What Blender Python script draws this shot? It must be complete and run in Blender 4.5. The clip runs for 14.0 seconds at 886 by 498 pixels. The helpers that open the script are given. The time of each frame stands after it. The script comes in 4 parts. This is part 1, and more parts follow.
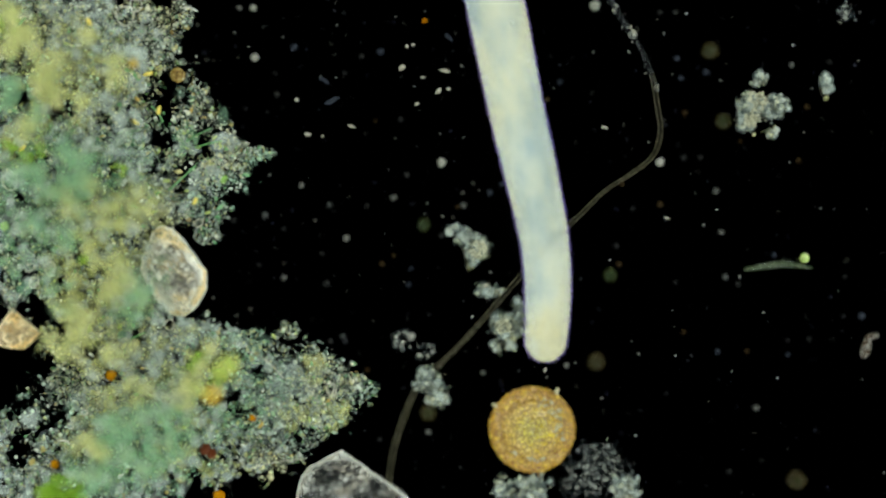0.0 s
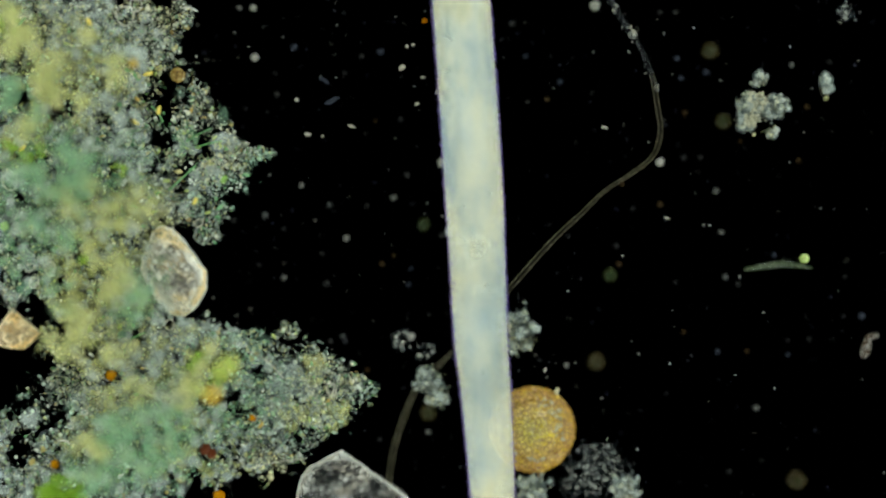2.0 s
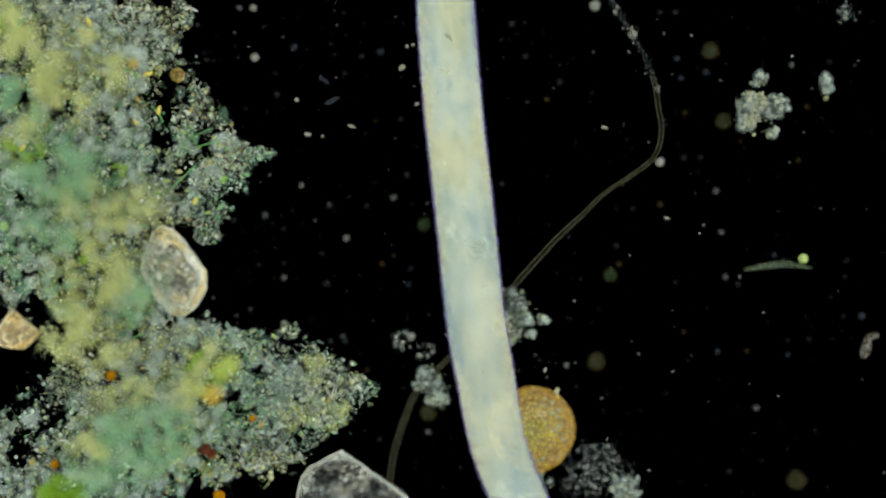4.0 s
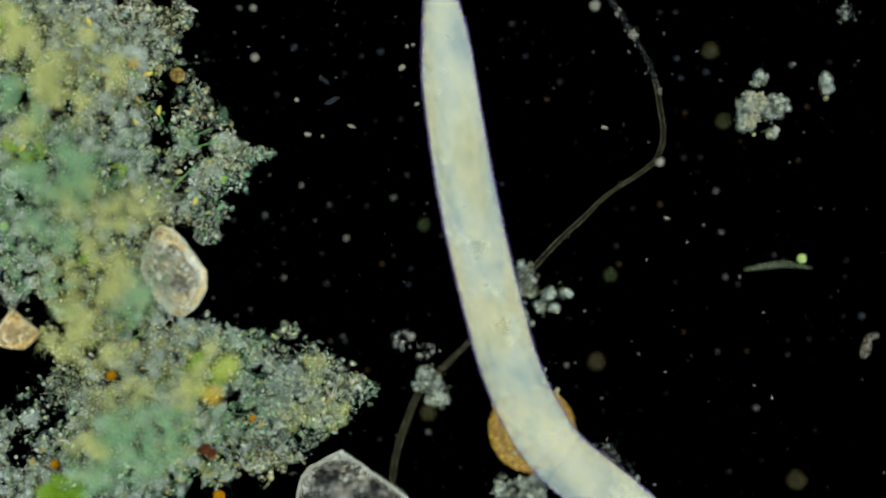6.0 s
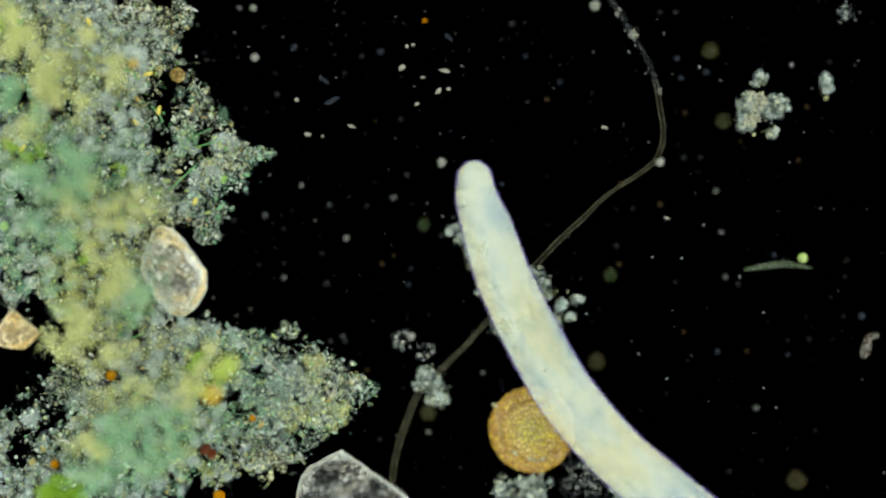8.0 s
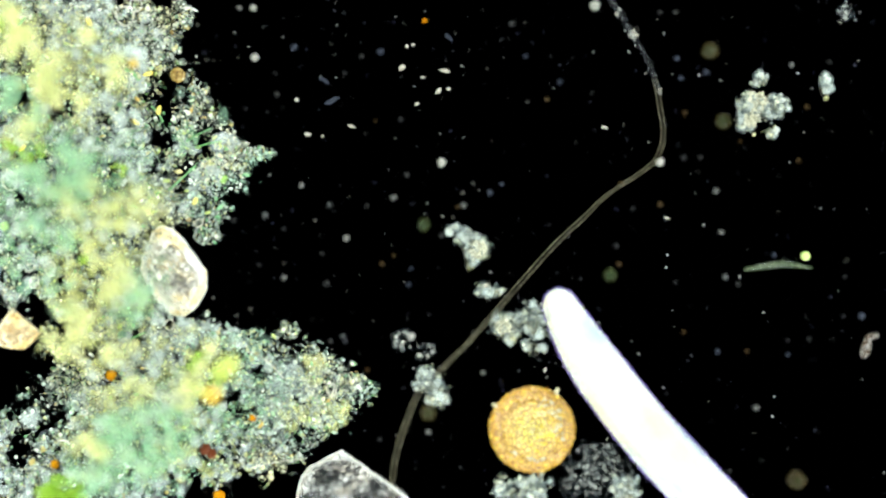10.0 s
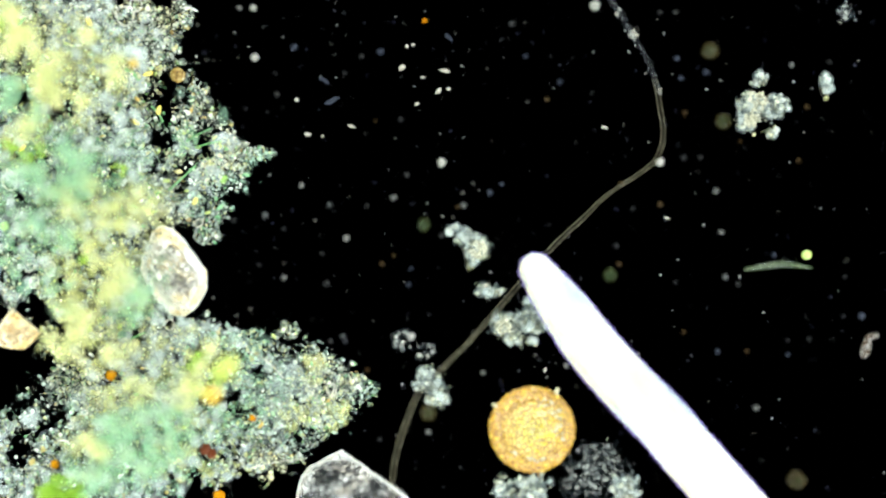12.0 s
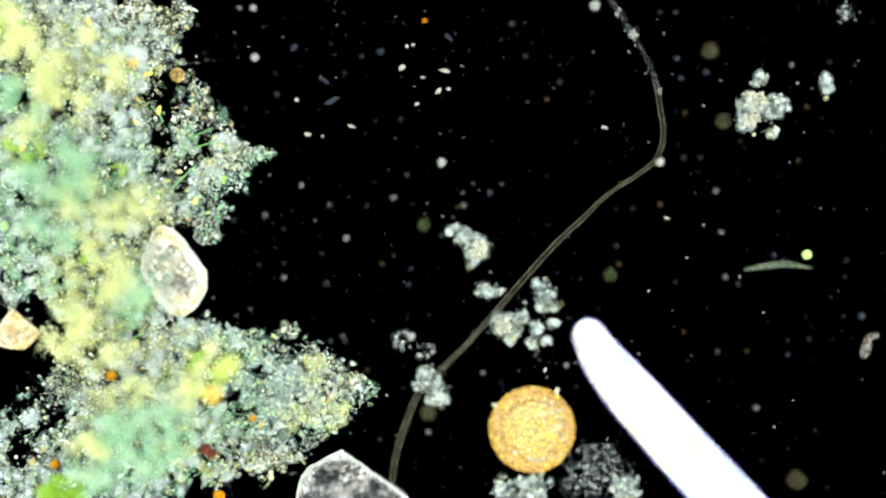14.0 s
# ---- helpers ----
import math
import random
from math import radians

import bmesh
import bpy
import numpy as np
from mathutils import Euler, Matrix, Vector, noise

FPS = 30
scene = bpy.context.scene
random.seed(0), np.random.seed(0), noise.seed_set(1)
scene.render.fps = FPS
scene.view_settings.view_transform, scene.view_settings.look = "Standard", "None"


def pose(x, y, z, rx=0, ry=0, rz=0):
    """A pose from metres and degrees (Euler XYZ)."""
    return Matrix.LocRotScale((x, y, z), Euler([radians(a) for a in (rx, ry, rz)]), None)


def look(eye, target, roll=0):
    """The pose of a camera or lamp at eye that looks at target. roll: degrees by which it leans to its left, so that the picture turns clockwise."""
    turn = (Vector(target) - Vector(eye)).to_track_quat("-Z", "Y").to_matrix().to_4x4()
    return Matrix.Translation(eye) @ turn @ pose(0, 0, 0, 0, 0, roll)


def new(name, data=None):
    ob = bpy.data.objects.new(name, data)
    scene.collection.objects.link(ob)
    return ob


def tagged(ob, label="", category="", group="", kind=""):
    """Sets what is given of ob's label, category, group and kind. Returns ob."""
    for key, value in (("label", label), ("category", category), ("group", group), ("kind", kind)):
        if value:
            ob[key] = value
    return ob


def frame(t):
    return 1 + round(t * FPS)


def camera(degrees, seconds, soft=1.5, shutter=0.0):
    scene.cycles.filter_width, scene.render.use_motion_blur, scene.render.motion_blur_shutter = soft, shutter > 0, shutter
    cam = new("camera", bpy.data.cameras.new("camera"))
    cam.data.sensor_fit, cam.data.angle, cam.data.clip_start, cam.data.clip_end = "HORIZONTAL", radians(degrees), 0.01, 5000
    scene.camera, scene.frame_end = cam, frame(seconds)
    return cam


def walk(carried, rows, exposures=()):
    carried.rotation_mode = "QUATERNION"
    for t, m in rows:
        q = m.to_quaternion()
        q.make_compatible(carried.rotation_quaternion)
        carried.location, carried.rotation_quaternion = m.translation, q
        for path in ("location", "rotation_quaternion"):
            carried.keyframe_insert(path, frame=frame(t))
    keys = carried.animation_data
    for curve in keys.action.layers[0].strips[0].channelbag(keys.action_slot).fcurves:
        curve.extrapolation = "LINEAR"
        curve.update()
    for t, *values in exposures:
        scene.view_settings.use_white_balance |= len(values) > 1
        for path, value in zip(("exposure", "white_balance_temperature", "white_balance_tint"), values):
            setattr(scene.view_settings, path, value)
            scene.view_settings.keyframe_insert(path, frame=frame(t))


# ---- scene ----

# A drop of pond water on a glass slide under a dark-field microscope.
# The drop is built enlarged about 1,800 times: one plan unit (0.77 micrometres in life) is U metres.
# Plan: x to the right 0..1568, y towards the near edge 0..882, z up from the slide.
U = 0.0014
FOV = 36.0
CAM_H = 784 / math.tan(radians(FOV / 2))
FOCUS_Z = 55.0


def P(x, y, z=0.0):
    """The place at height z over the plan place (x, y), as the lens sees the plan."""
    k = 1 - z / CAM_H
    return Vector(((x - 784) * k * U, (441 - y) * k * U, z * U))


def base(x, y, z):
    """The place on the slide below P(x, y, z)."""
    q = P(x, y, z)
    return Vector((q.x, q.y, 0))


# ---- camera ----
cam = camera(FOV, 14.0, soft=2.3)
cam.data.dof.use_dof = True
cam.data.dof.focus_distance = (CAM_H - FOCUS_Z) * U
cam.data.dof.aperture_fstop = cam.data.lens * 0.001 / (0.15 * CAM_H * U)
overhead = pose(0, 0, CAM_H * U)
walk(cam, [(0.0, overhead), (14.0, overhead)],
     exposures=[(0.0, -0.25, 6350, 9), (1.5, -0.3, 6350, 9), (2.5, -0.42, 6350, 9), (6.5, -0.42, 6350, 9), (7.2, -0.2, 6350, 9), (8.2, -0.03, 6340, 9), (8.9, 0.5, 6270, 11), (9.7, 0.96, 6160, 14), (10.5, 0.97, 6100, 16), (11.5, 1.02, 6070, 16), (14.0, 1.02, 6070, 16)])

# ---- light: the hollow cone of the dark-field condenser ----
world = bpy.data.worlds.new("dark_room")
scene.world = world
world.use_nodes = True
world.node_tree.nodes["Background"].inputs[0].default_value = (0, 0, 0, 1)
world.node_tree.nodes["Background"].inputs[1].default_value = 0.0


def cone_lamp(azimuth, height, reach, power, color):
    data = bpy.data.lights.new("condenser_lamp", "AREA")
    data.shape, data.size = "DISK", reach * U * 0.55
    data.energy = power * (reach * U) ** 2
    data.color = color
    ob = new("condenser_lamp", data)
    a = radians(azimuth)
    r = math.sqrt(1 - height * height)
    eye = Vector((math.cos(a) * r, math.sin(a) * r, height)) * reach * U
    ob.matrix_world = look(eye, (0, 0, 0))
    return ob


for k in range(5):
    cone_lamp(20 + 72 * k, 0.62, 6000, 6.4, (0.92, 1.0, 0.90))
for k in range(3):
    cone_lamp(65 + 120 * k, -0.55, 6000, 5.2, (0.88, 0.98, 1.0))


# ---- materials ----
def nodes_of(name):
    m = bpy.data.materials.new(name)
    m.use_nodes = True
    t = m.node_tree
    t.nodes.clear()
    return m, t


def link(t, a, b):
    t.links.new(a, b)


def math_node(t, op, a, b):
    n = t.nodes.new("ShaderNodeMath")
    n.operation = op
    for i, v in enumerate((a, b)):
        if isinstance(v, (int, float)):
            n.inputs[i].default_value = v
        else:
            link(t, v, n.inputs[i])
    return n.outputs[0]


def noise_of(t, coord, size, detail=3.0, rough=0.6, stretch=None):
    n = t.nodes.new("ShaderNodeTexNoise")
    n.inputs["Scale"].default_value = 1 / (size * U)
    n.inputs["Detail"].default_value = detail
    n.inputs["Roughness"].default_value = rough
    if stretch:
        mp = t.nodes.new("ShaderNodeMapping")
        mp.inputs["Scale"].default_value = stretch
        link(t, coord, mp.inputs["Vector"])
        coord = mp.outputs[0]
    link(t, coord, n.inputs["Vector"])
    return n.outputs[0]


def ramp_of(t, value, stops):
    n = t.nodes.new("ShaderNodeValToRGB")
    e = n.color_ramp.elements
    while len(e) < len(stops):
        e.new(0.5)
    for el, (p, c) in zip(e, stops):
        el.position, el.color = p, (*c, 1)
    link(t, value, n.inputs[0])
    return n.outputs[0]


def mix_shader(t, f, a, b):
    n = t.nodes.new("ShaderNodeMixShader")
    if isinstance(f, (int, float)):
        n.inputs[0].default_value = f
    else:
        link(t, f, n.inputs[0])
    link(t, a, n.inputs[1])
    link(t, b, n.inputs[2])
    return n.outputs[0]


def finish(t, color, trans, gloss, rough, clear, bump=None, bump_size=1.0):
    """Diffuse and translucent body, a wet gloss, and a share of clear passage."""
    d = t.nodes.new("ShaderNodeBsdfDiffuse")
    l = t.nodes.new("ShaderNodeBsdfTranslucent")
    g = t.nodes.new("ShaderNodeBsdfGlossy")
    c = t.nodes.new("ShaderNodeBsdfTransparent")
    o = t.nodes.new("ShaderNodeOutputMaterial")
    g.inputs["Roughness"].default_value = rough
    for n in (d, l):
        link(t, color, n.inputs["Color"])
    if bump is not None:
        b = t.nodes.new("ShaderNodeBump")
        b.inputs["Distance"].default_value = bump_size * U
        b.inputs["Strength"].default_value = 1.0
        link(t, bump, b.inputs["Height"])
        for n in (d, g):
            link(t, b.outputs[0], n.inputs["Normal"])
    body = mix_shader(t, trans, d.outputs[0], l.outputs[0])
    if gloss:
        body = mix_shader(t, gloss, body, g.outputs[0])
    if not isinstance(clear, (int, float)) or clear > 0:
        body = mix_shader(t, clear, body, c.outputs[0])
    link(t, body, o.inputs[0])


def multiplied(t, a, b):
    n = t.nodes.new("ShaderNodeMixRGB")
    n.blend_type = "MULTIPLY"
    n.inputs[0].default_value = 1.0
    link(t, a, n.inputs[1])
    link(t, b, n.inputs[2])
    return n.outputs[0]


def grain_mat(name, stops, size=60, island=0.6, trans=0.35, gloss=0.08, rough=0.3, clear=0.0, single=False, tints=None, radial=None):
    """Colour from a coarse noise and a random value for each grain."""
    m, t = nodes_of(name)
    coord = t.nodes.new("ShaderNodeTexCoord").outputs["Object"]
    n = noise_of(t, coord, size)
    if single:
        r = t.nodes.new("ShaderNodeObjectInfo").outputs["Random"]
    else:
        r = t.nodes.new("ShaderNodeNewGeometry").outputs["Random Per Island"]
    f = math_node(t, "ADD", math_node(t, "MULTIPLY", n, 1 - island), math_node(t, "MULTIPLY", r, island))
    col = ramp_of(t, f, stops)
    if tints:
        col = multiplied(t, col, ramp_of(t, noise_of(t, coord, 130, 2, 0.55), tints))
    if radial:
        ln = t.nodes.new("ShaderNodeVectorMath")
        ln.operation = "LENGTH"
        link(t, coord, ln.inputs[0])
        far = math_node(t, "DIVIDE", ln.outputs["Value"], radial[0] * U)
        col = multiplied(t, col, ramp_of(t, far, radial[1]))
    finish(t, col, trans, gloss, rough, clear)
    return m


TINTS = [(0.36, (0.72, 1.0, 0.82)), (0.46, (0.95, 1.0, 0.96)), (0.56, (1.0, 0.98, 0.86)), (0.66, (1.0, 0.92, 0.58))]
PALE = [(0.2, (0.30, 0.33, 0.32)), (0.45, (0.54, 0.58, 0.54)), (0.65, (0.80, 0.82, 0.76)), (0.8, (0.95, 0.95, 0.90))]
mat_pale = grain_mat("pale_detritus", PALE, 40, 0.75, 0.35, 0.12, 0.25, clear=0.25, tints=TINTS)
mat_clump = grain_mat("pale_floc", [(0.2, (0.05, 0.066, 0.072)), (0.45, (0.17, 0.195, 0.195)), (0.65, (0.37, 0.375, 0.29)), (0.8, (0.62, 0.61, 0.49))], 25, 0.75, 0.3, 0.05, 0.3, clear=0.2, tints=[(0.4, (0.93, 1.0, 0.96)), (0.5, (1.0, 1.0, 0.9)), (0.6, (1.0, 0.96, 0.62))])
mat_grey = grain_mat("grey_detritus", [(0.15, (0.06, 0.08, 0.08)), (0.45, (0.20, 0.24, 0.22)), (0.7, (0.40, 0.43, 0.39)), (0.85, (0.70, 0.72, 0.66))], 80, 0.7, 0.35, 0.05, 0.3, clear=0.3, tints=TINTS)
mat_yellow = grain_mat("olive_yellow_floc", [(0.2, (0.50, 0.54, 0.23)), (0.5, (0.71, 0.72, 0.31)), (0.8, (0.88, 0.84, 0.48))], 40, 0.5, 0.5, gloss=0.0, clear=0.68)
mat_green = grain_mat("green_algal_floc", [(0.2, (0.23, 0.46, 0.29)), (0.5, (0.38, 0.62, 0.38)), (0.8, (0.66, 0.76, 0.46))], 40, 0.5, 0.5, gloss=0.0, clear=0.68)
mat_palefloc = grain_mat("pale_veil", [(0.2, (0.48, 0.56, 0.54)), (0.5, (0.64, 0.71, 0.66)), (0.8, (0.86, 0.90, 0.82))], 60, 0.45, 0.5, gloss=0.0, clear=0.68)
mat_greengrain = grain_mat("green_grains", [(0.2, (0.05, 0.20, 0.07)), (0.6, (0.16, 0.40, 0.14)), (0.9, (0.40, 0.60, 0.16))], 60, 0.7)
mat_goldgrain = grain_mat("golden_grains", [(0.2, (0.34, 0.22, 0.05)), (0.6, (0.55, 0.46, 0.14)), (0.9, (0.72, 0.64, 0.30))], 60, 0.7)
mat_shellgrain = grain_mat("amber_grains", [(0.2, (0.34, 0.20, 0.014)), (0.4, (0.60, 0.41, 0.03)), (0.66, (0.82, 0.61, 0.06)), (0.88, (0.92, 0.75, 0.14)), (0.98, (0.97, 0.92, 0.66))], 16, 0.8, 0.3, 0.06, 0.3, clear=0.15, radial=(78, [(0.05, (0.72, 0.95, 0.5)), (0.42, (0.96, 1.0, 0.8)), (0.64, (1.0, 0.98, 0.95)), (0.71, (0.78, 0.70, 0.62)), (0.79, (1.0, 0.97, 0.92)), (0.94, (0.95, 0.86, 0.7)), (1.0, (0.7, 0.55, 0.4))]))
mat_cell = grain_mat("clear_grain", [(0.0, (0.255, 0.306, 0.289)), (0.5, (0.527, 0.561, 0.493)), (0.8, (0.637, 0.629, 0.425)), (1.0, (0.782, 0.782, 0.731))], 3, 0.7, 0.3, 0.2, 0.2, clear=0.15, single=True)
mat_cream = grain_mat("cream_floc", [(0.2, (0.30, 0.30, 0.23)), (0.5, (0.52, 0.51, 0.38)), (0.8, (0.74, 0.71, 0.53))], 20, 0.6, 0.4, 0.02, 0.3, clear=0.3)
mat_crust = grain_mat("white_silt", [(0.2, (0.30, 0.28, 0.22)), (0.5, (0.66, 0.62, 0.50)), (0.8, (0.92, 0.90, 0.82))], 30, 0.7, 0.2, 0.2, 0.2, clear=0.2)
mat_limescrap = grain_mat("lime_scrap", [(0.2, (0.50, 0.56, 0.10)), (0.8, (0.72, 0.76, 0.24))], 14, 0.3, gloss=0.0, clear=0.68)
mat_amberscrap = grain_mat("amber_scrap", [(0.2, (0.74, 0.46, 0.05)), (0.8, (0.86, 0.62, 0.14))], 14, 0.3, gloss=0.0, clear=0.6)
mat_hook = grain_mat("brown_scrap", [(0.36, (0.10, 0.045, 0.012)), (0.46, (0.10, 0.085, 0.07)), (0.62, (0.24, 0.23, 0.21))], 7, 0.05, gloss=0.02, clear=0.25)
mat_drift = grain_mat("bright_speck", [(0.2, (0.16, 0.165, 0.16)), (0.8, (0.30, 0.30, 0.29))], 9, 0.4, single=True)
mat_olivegrain = grain_mat("olive_grains", [(0.2, (0.28, 0.29, 0.10)), (0.5, (0.64, 0.64, 0.26)), (0.8, (0.90, 0.87, 0.50))], 60, 0.6, 0.35, 0.08, 0.3, clear=0.15)
mat_seagrain = grain_mat("sea_green_grains", [(0.2, (0.08, 0.20, 0.10)), (0.5, (0.28, 0.48, 0.27)), (0.8, (0.58, 0.70, 0.44))], 60, 0.6, 0.35, 0.08, 0.3, clear=0.15)
mat_sparkle = grain_mat("clear_grains", [(0.2, (0.45, 0.47, 0.42)), (0.5, (0.80, 0.82, 0.72)), (0.8, (0.95, 0.95, 0.90))], 60, 0.8, 0.35, 0.1, 0.25, clear=0.1, tints=TINTS)
mat_dim = grain_mat("dim_silt", [(0.2, (0.03, 0.04, 0.045)), (0.5, (0.10, 0.11, 0.115)), (0.72, (0.26, 0.28, 0.26)), (0.86, (0.75, 0.75, 0.66))], 20, 0.9, 0.3, 0.04, 0.3, clear=0.3)
mat_seascrap = grain_mat("sea_scrap", [(0.2, (0.06, 0.12, 0.08)), (0.8, (0.12, 0.2, 0.14))], 14, 0.3, gloss=0.0, clear=0.5)
mat_ambercyst = grain_mat("amber_cyst", [(0.35, (0.12, 0.06, 0.01)), (0.5, (0.34, 0.22, 0.05)), (0.65, (0.52, 0.40, 0.15))], 7, 0.05, gloss=0.02, clear=0.2)
mat_limealga = grain_mat("lime_alga", [(0.2, (0.28, 0.52, 0.04)), (0.8, (0.50, 0.68, 0.10))], 14, 0.5, 0.5, gloss=0.0, clear=0.6)
mat_flake = grain_mat("pale_flake", [(0.3, (0.05, 0.055, 0.06)), (0.5, (0.14, 0.145, 0.135)), (0.7, (0.34, 0.32, 0.26))], 5, 0.6, gloss=0.02, clear=0.2)
mat_scale = grain_mat("pale_scale", [(0.2, (0.50, 0.42, 0.20)), (0.8, (0.70, 0.66, 0.48))], 12, 0.6, 0.3, 0.04, 0.3, clear=0.35)
mat_dust = grain_mat("dust", [(0.0, (0.05, 0.053, 0.053)), (0.5, (0.085, 0.085, 0.08)), (1.0, (0.15, 0.145, 0.135))], 30, 1.0, single=True, gloss=0.008)
mat_brightdust = grain_mat("bright_dust", [(0.0, (0.22, 0.23, 0.19)), (1.0, (0.36, 0.34, 0.31))], 12, 0.6, single=True, gloss=0.02)
mat_faint = grain_mat("faint_dust", [(0.0, (0.010, 0.010, 0.011)), (1.0, (0.026, 0.026, 0.025))], 30, 1.0, single=True, gloss=0.003)
mat_bluedust = grain_mat("bluish_dust", [(0.0, (0.011, 0.013, 0.019)), (1.0, (0.032, 0.037, 0.050))], 30, 1.0, single=True, gloss=0.003)
mat_tandust = grain_mat("tan_dust", [(0.0, (0.020, 0.012, 0.005)), (1.0, (0.042, 0.028, 0.013))], 30, 1.0, single=True, gloss=0.003)
mat_finedust = grain_mat("fine_dust", [(0.0, (0.010, 0.010, 0.021)), (0.6, (0.022, 0.022, 0.023)), (1.0, (0.11, 0.105, 0.095))], 30, 1.0, gloss=0.006)
mat_orange = grain_mat("orange_cell", [(0.2, (0.34, 0.125, 0.002)), (0.8, (0.56, 0.24, 0.004))], 10, 0.3, gloss=0.0)
mat_darkred = grain_mat("dark_red_cell", [(0.2, (0.06, 0.012, 0.004)), (0.8, (0.16, 0.04, 0.012))], 10, 0.3, gloss=0.01)
mat_leafgreen = grain_mat("bright_green_cell", [(0.2, (0.128, 0.336, 0.024)), (0.8, (0.288, 0.496, 0.08))], 14, 0.3)
mat_gold = grain_mat("golden_diatom", [(0.2, (0.70, 0.54, 0.05)), (0.8, (0.92, 0.76, 0.16))], 10, 0.4)
mat_strand = grain_mat("filament", [(0.25, (0.03, 0.027, 0.016)), (0.75, (0.20, 0.18, 0.115))], 20, 0.2, clear=0.5, gloss=0.012)
mat_sheath = grain_mat("filament_sheath", [(0.2, (0.02, 0.018, 0.009)), (0.8, (0.04, 0.034, 0.018))], 20, 0.2, clear=0.93, gloss=0.012)
mat_cilia = grain_mat("cilia", [(0.2, (0.16, 0.11, 0.38)), (0.8, (0.30, 0.24, 0.55))], 6, 0.5, 0.5, gloss=0.0, clear=0.3)
mat_fray = grain_mat("frayed_strand", [(0.2, (0.03, 0.034, 0.042)), (0.8, (0.16, 0.17, 0.17))], 12, 0.7, clear=0.3, gloss=0.01)
mat_disc = grain_mat("olive_cyst", [(0.3, (0.024, 0.046, 0.026)), (0.6, (0.048, 0.050, 0.024))], 14, 0.2, clear=0.6, gloss=0.012, radial=(17, [(0.3, (0.5, 1.0, 0.7)), (0.62, (0.7, 0.9, 0.6)), (0.8, (1.0, 0.7, 0.5)), (0.95, (0.9, 0.6, 0.5))]))


def glass_slide_mat():
    m, t = nodes_of("slide_glass")
    c = t.nodes.new("ShaderNodeBsdfTransparent")
    c.inputs[0].default_value = (0.97, 0.98, 0.975, 1)
    g = t.nodes.new("ShaderNodeBsdfGlossy")
    g.inputs["Roughness"].default_value = 0.02
    f = t.nodes.new("ShaderNodeFresnel")
    f.inputs[0].default_value = 1.06
    o = t.nodes.new("ShaderNodeOutputMaterial")
    link(t, mix_shader(t, f.outputs[0], c.outputs[0], g.outputs[0]), o.inputs[0])
    return m


def body_mat():
    """Milky cell body: fine lengthwise rows, grey cloudy patches and a yellowish core."""
    m, t = nodes_of("milky_cytoplasm")
    a = t.nodes.new("ShaderNodeAttribute")
    a.attribute_name = "rest"
    coord = a.outputs["Vector"]
    fine = noise_of(t, coord, 16, 4, 0.7, (0.16, 1, 1))
    cloud = noise_of(t, coord, 90, 2, 0.5, (0.5, 1, 1))
    blot = noise_of(t, coord, 30, 3, 0.6, (0.4, 1, 1))
    f = math_node(t, "ADD", math_node(t, "MULTIPLY", fine, 0.15), math_node(t, "ADD", math_node(t, "MULTIPLY", cloud, 0.5), math_node(t, "MULTIPLY", blot, 0.35)))
    col = ramp_of(t, f, [(0.39, (0.58, 0.69, 0.72)), (0.46, (0.86, 0.91, 0.82)), (0.53, (0.97, 0.97, 0.79)), (0.60, (0.99, 0.91, 0.60))])
    fleck = noise_of(t, coord, 5, 3, 0.6, (0.22, 1, 1))
    dark = ramp_of(t, fleck, [(0.46, (1, 1, 1)), (0.60, (0.58, 0.68, 0.75))])
    patch = ramp_of(t, noise_of(t, coord, 110, 1, 0.5, (0.5, 1, 1)), [(0.44, (0.05, 0.05, 0.05)), (0.58, (1, 1, 1))])
    mx = t.nodes.new("ShaderNodeMixRGB")
    mx.blend_type = "MULTIPLY"
    link(t, patch, mx.inputs[0])
    link(t, col, mx.inputs[1])
    link(t, dark, mx.inputs[2])
    finish(t, mx.outputs[0], 0.45, 0.0, 0.5, 0.735, fine, 0.8)
    return m


def shell_mat():
    """Golden shell: green-yellow centre, amber rim, mottled by a net of fine seams."""
    m, t = nodes_of("amber_shell")
    coord = t.nodes.new("ShaderNodeTexCoord").outputs["Object"]
    ln = t.nodes.new("ShaderNodeVectorMath")
    ln.operation = "LENGTH"
    link(t, coord, ln.inputs[0])
    r = math_node(t, "DIVIDE", ln.outputs["Value"], 80 * U)
    n = noise_of(t, coord, 18, 4, 0.7)
    f = math_node(t, "ADD", r, math_node(t, "MULTIPLY", math_node(t, "SUBTRACT", n, 0.5), 0.6))
    col = ramp_of(t, f, [(0.1, (0.48, 0.42, 0.04)), (0.5, (0.58, 0.40, 0.06)), (0.8, (0.54, 0.31, 0.045)), (1.0, (0.44, 0.21, 0.03))])
    v = t.nodes.new("ShaderNodeTexVoronoi")
    v.feature = "DISTANCE_TO_EDGE"
    v.inputs["Scale"].default_value = 1 / (9 * U)
    link(t, coord, v.inputs["Vector"])
    seams = ramp_of(t, v.outputs["Distance"], [(0.02, (0.35, 0.27, 0.2)), (0.16, (1, 1, 1))])
    finish(t, multiplied(t, col, seams), 0.3, 0.08, 0.35, 0.0, v.outputs["Distance"], 5.0)
    return m


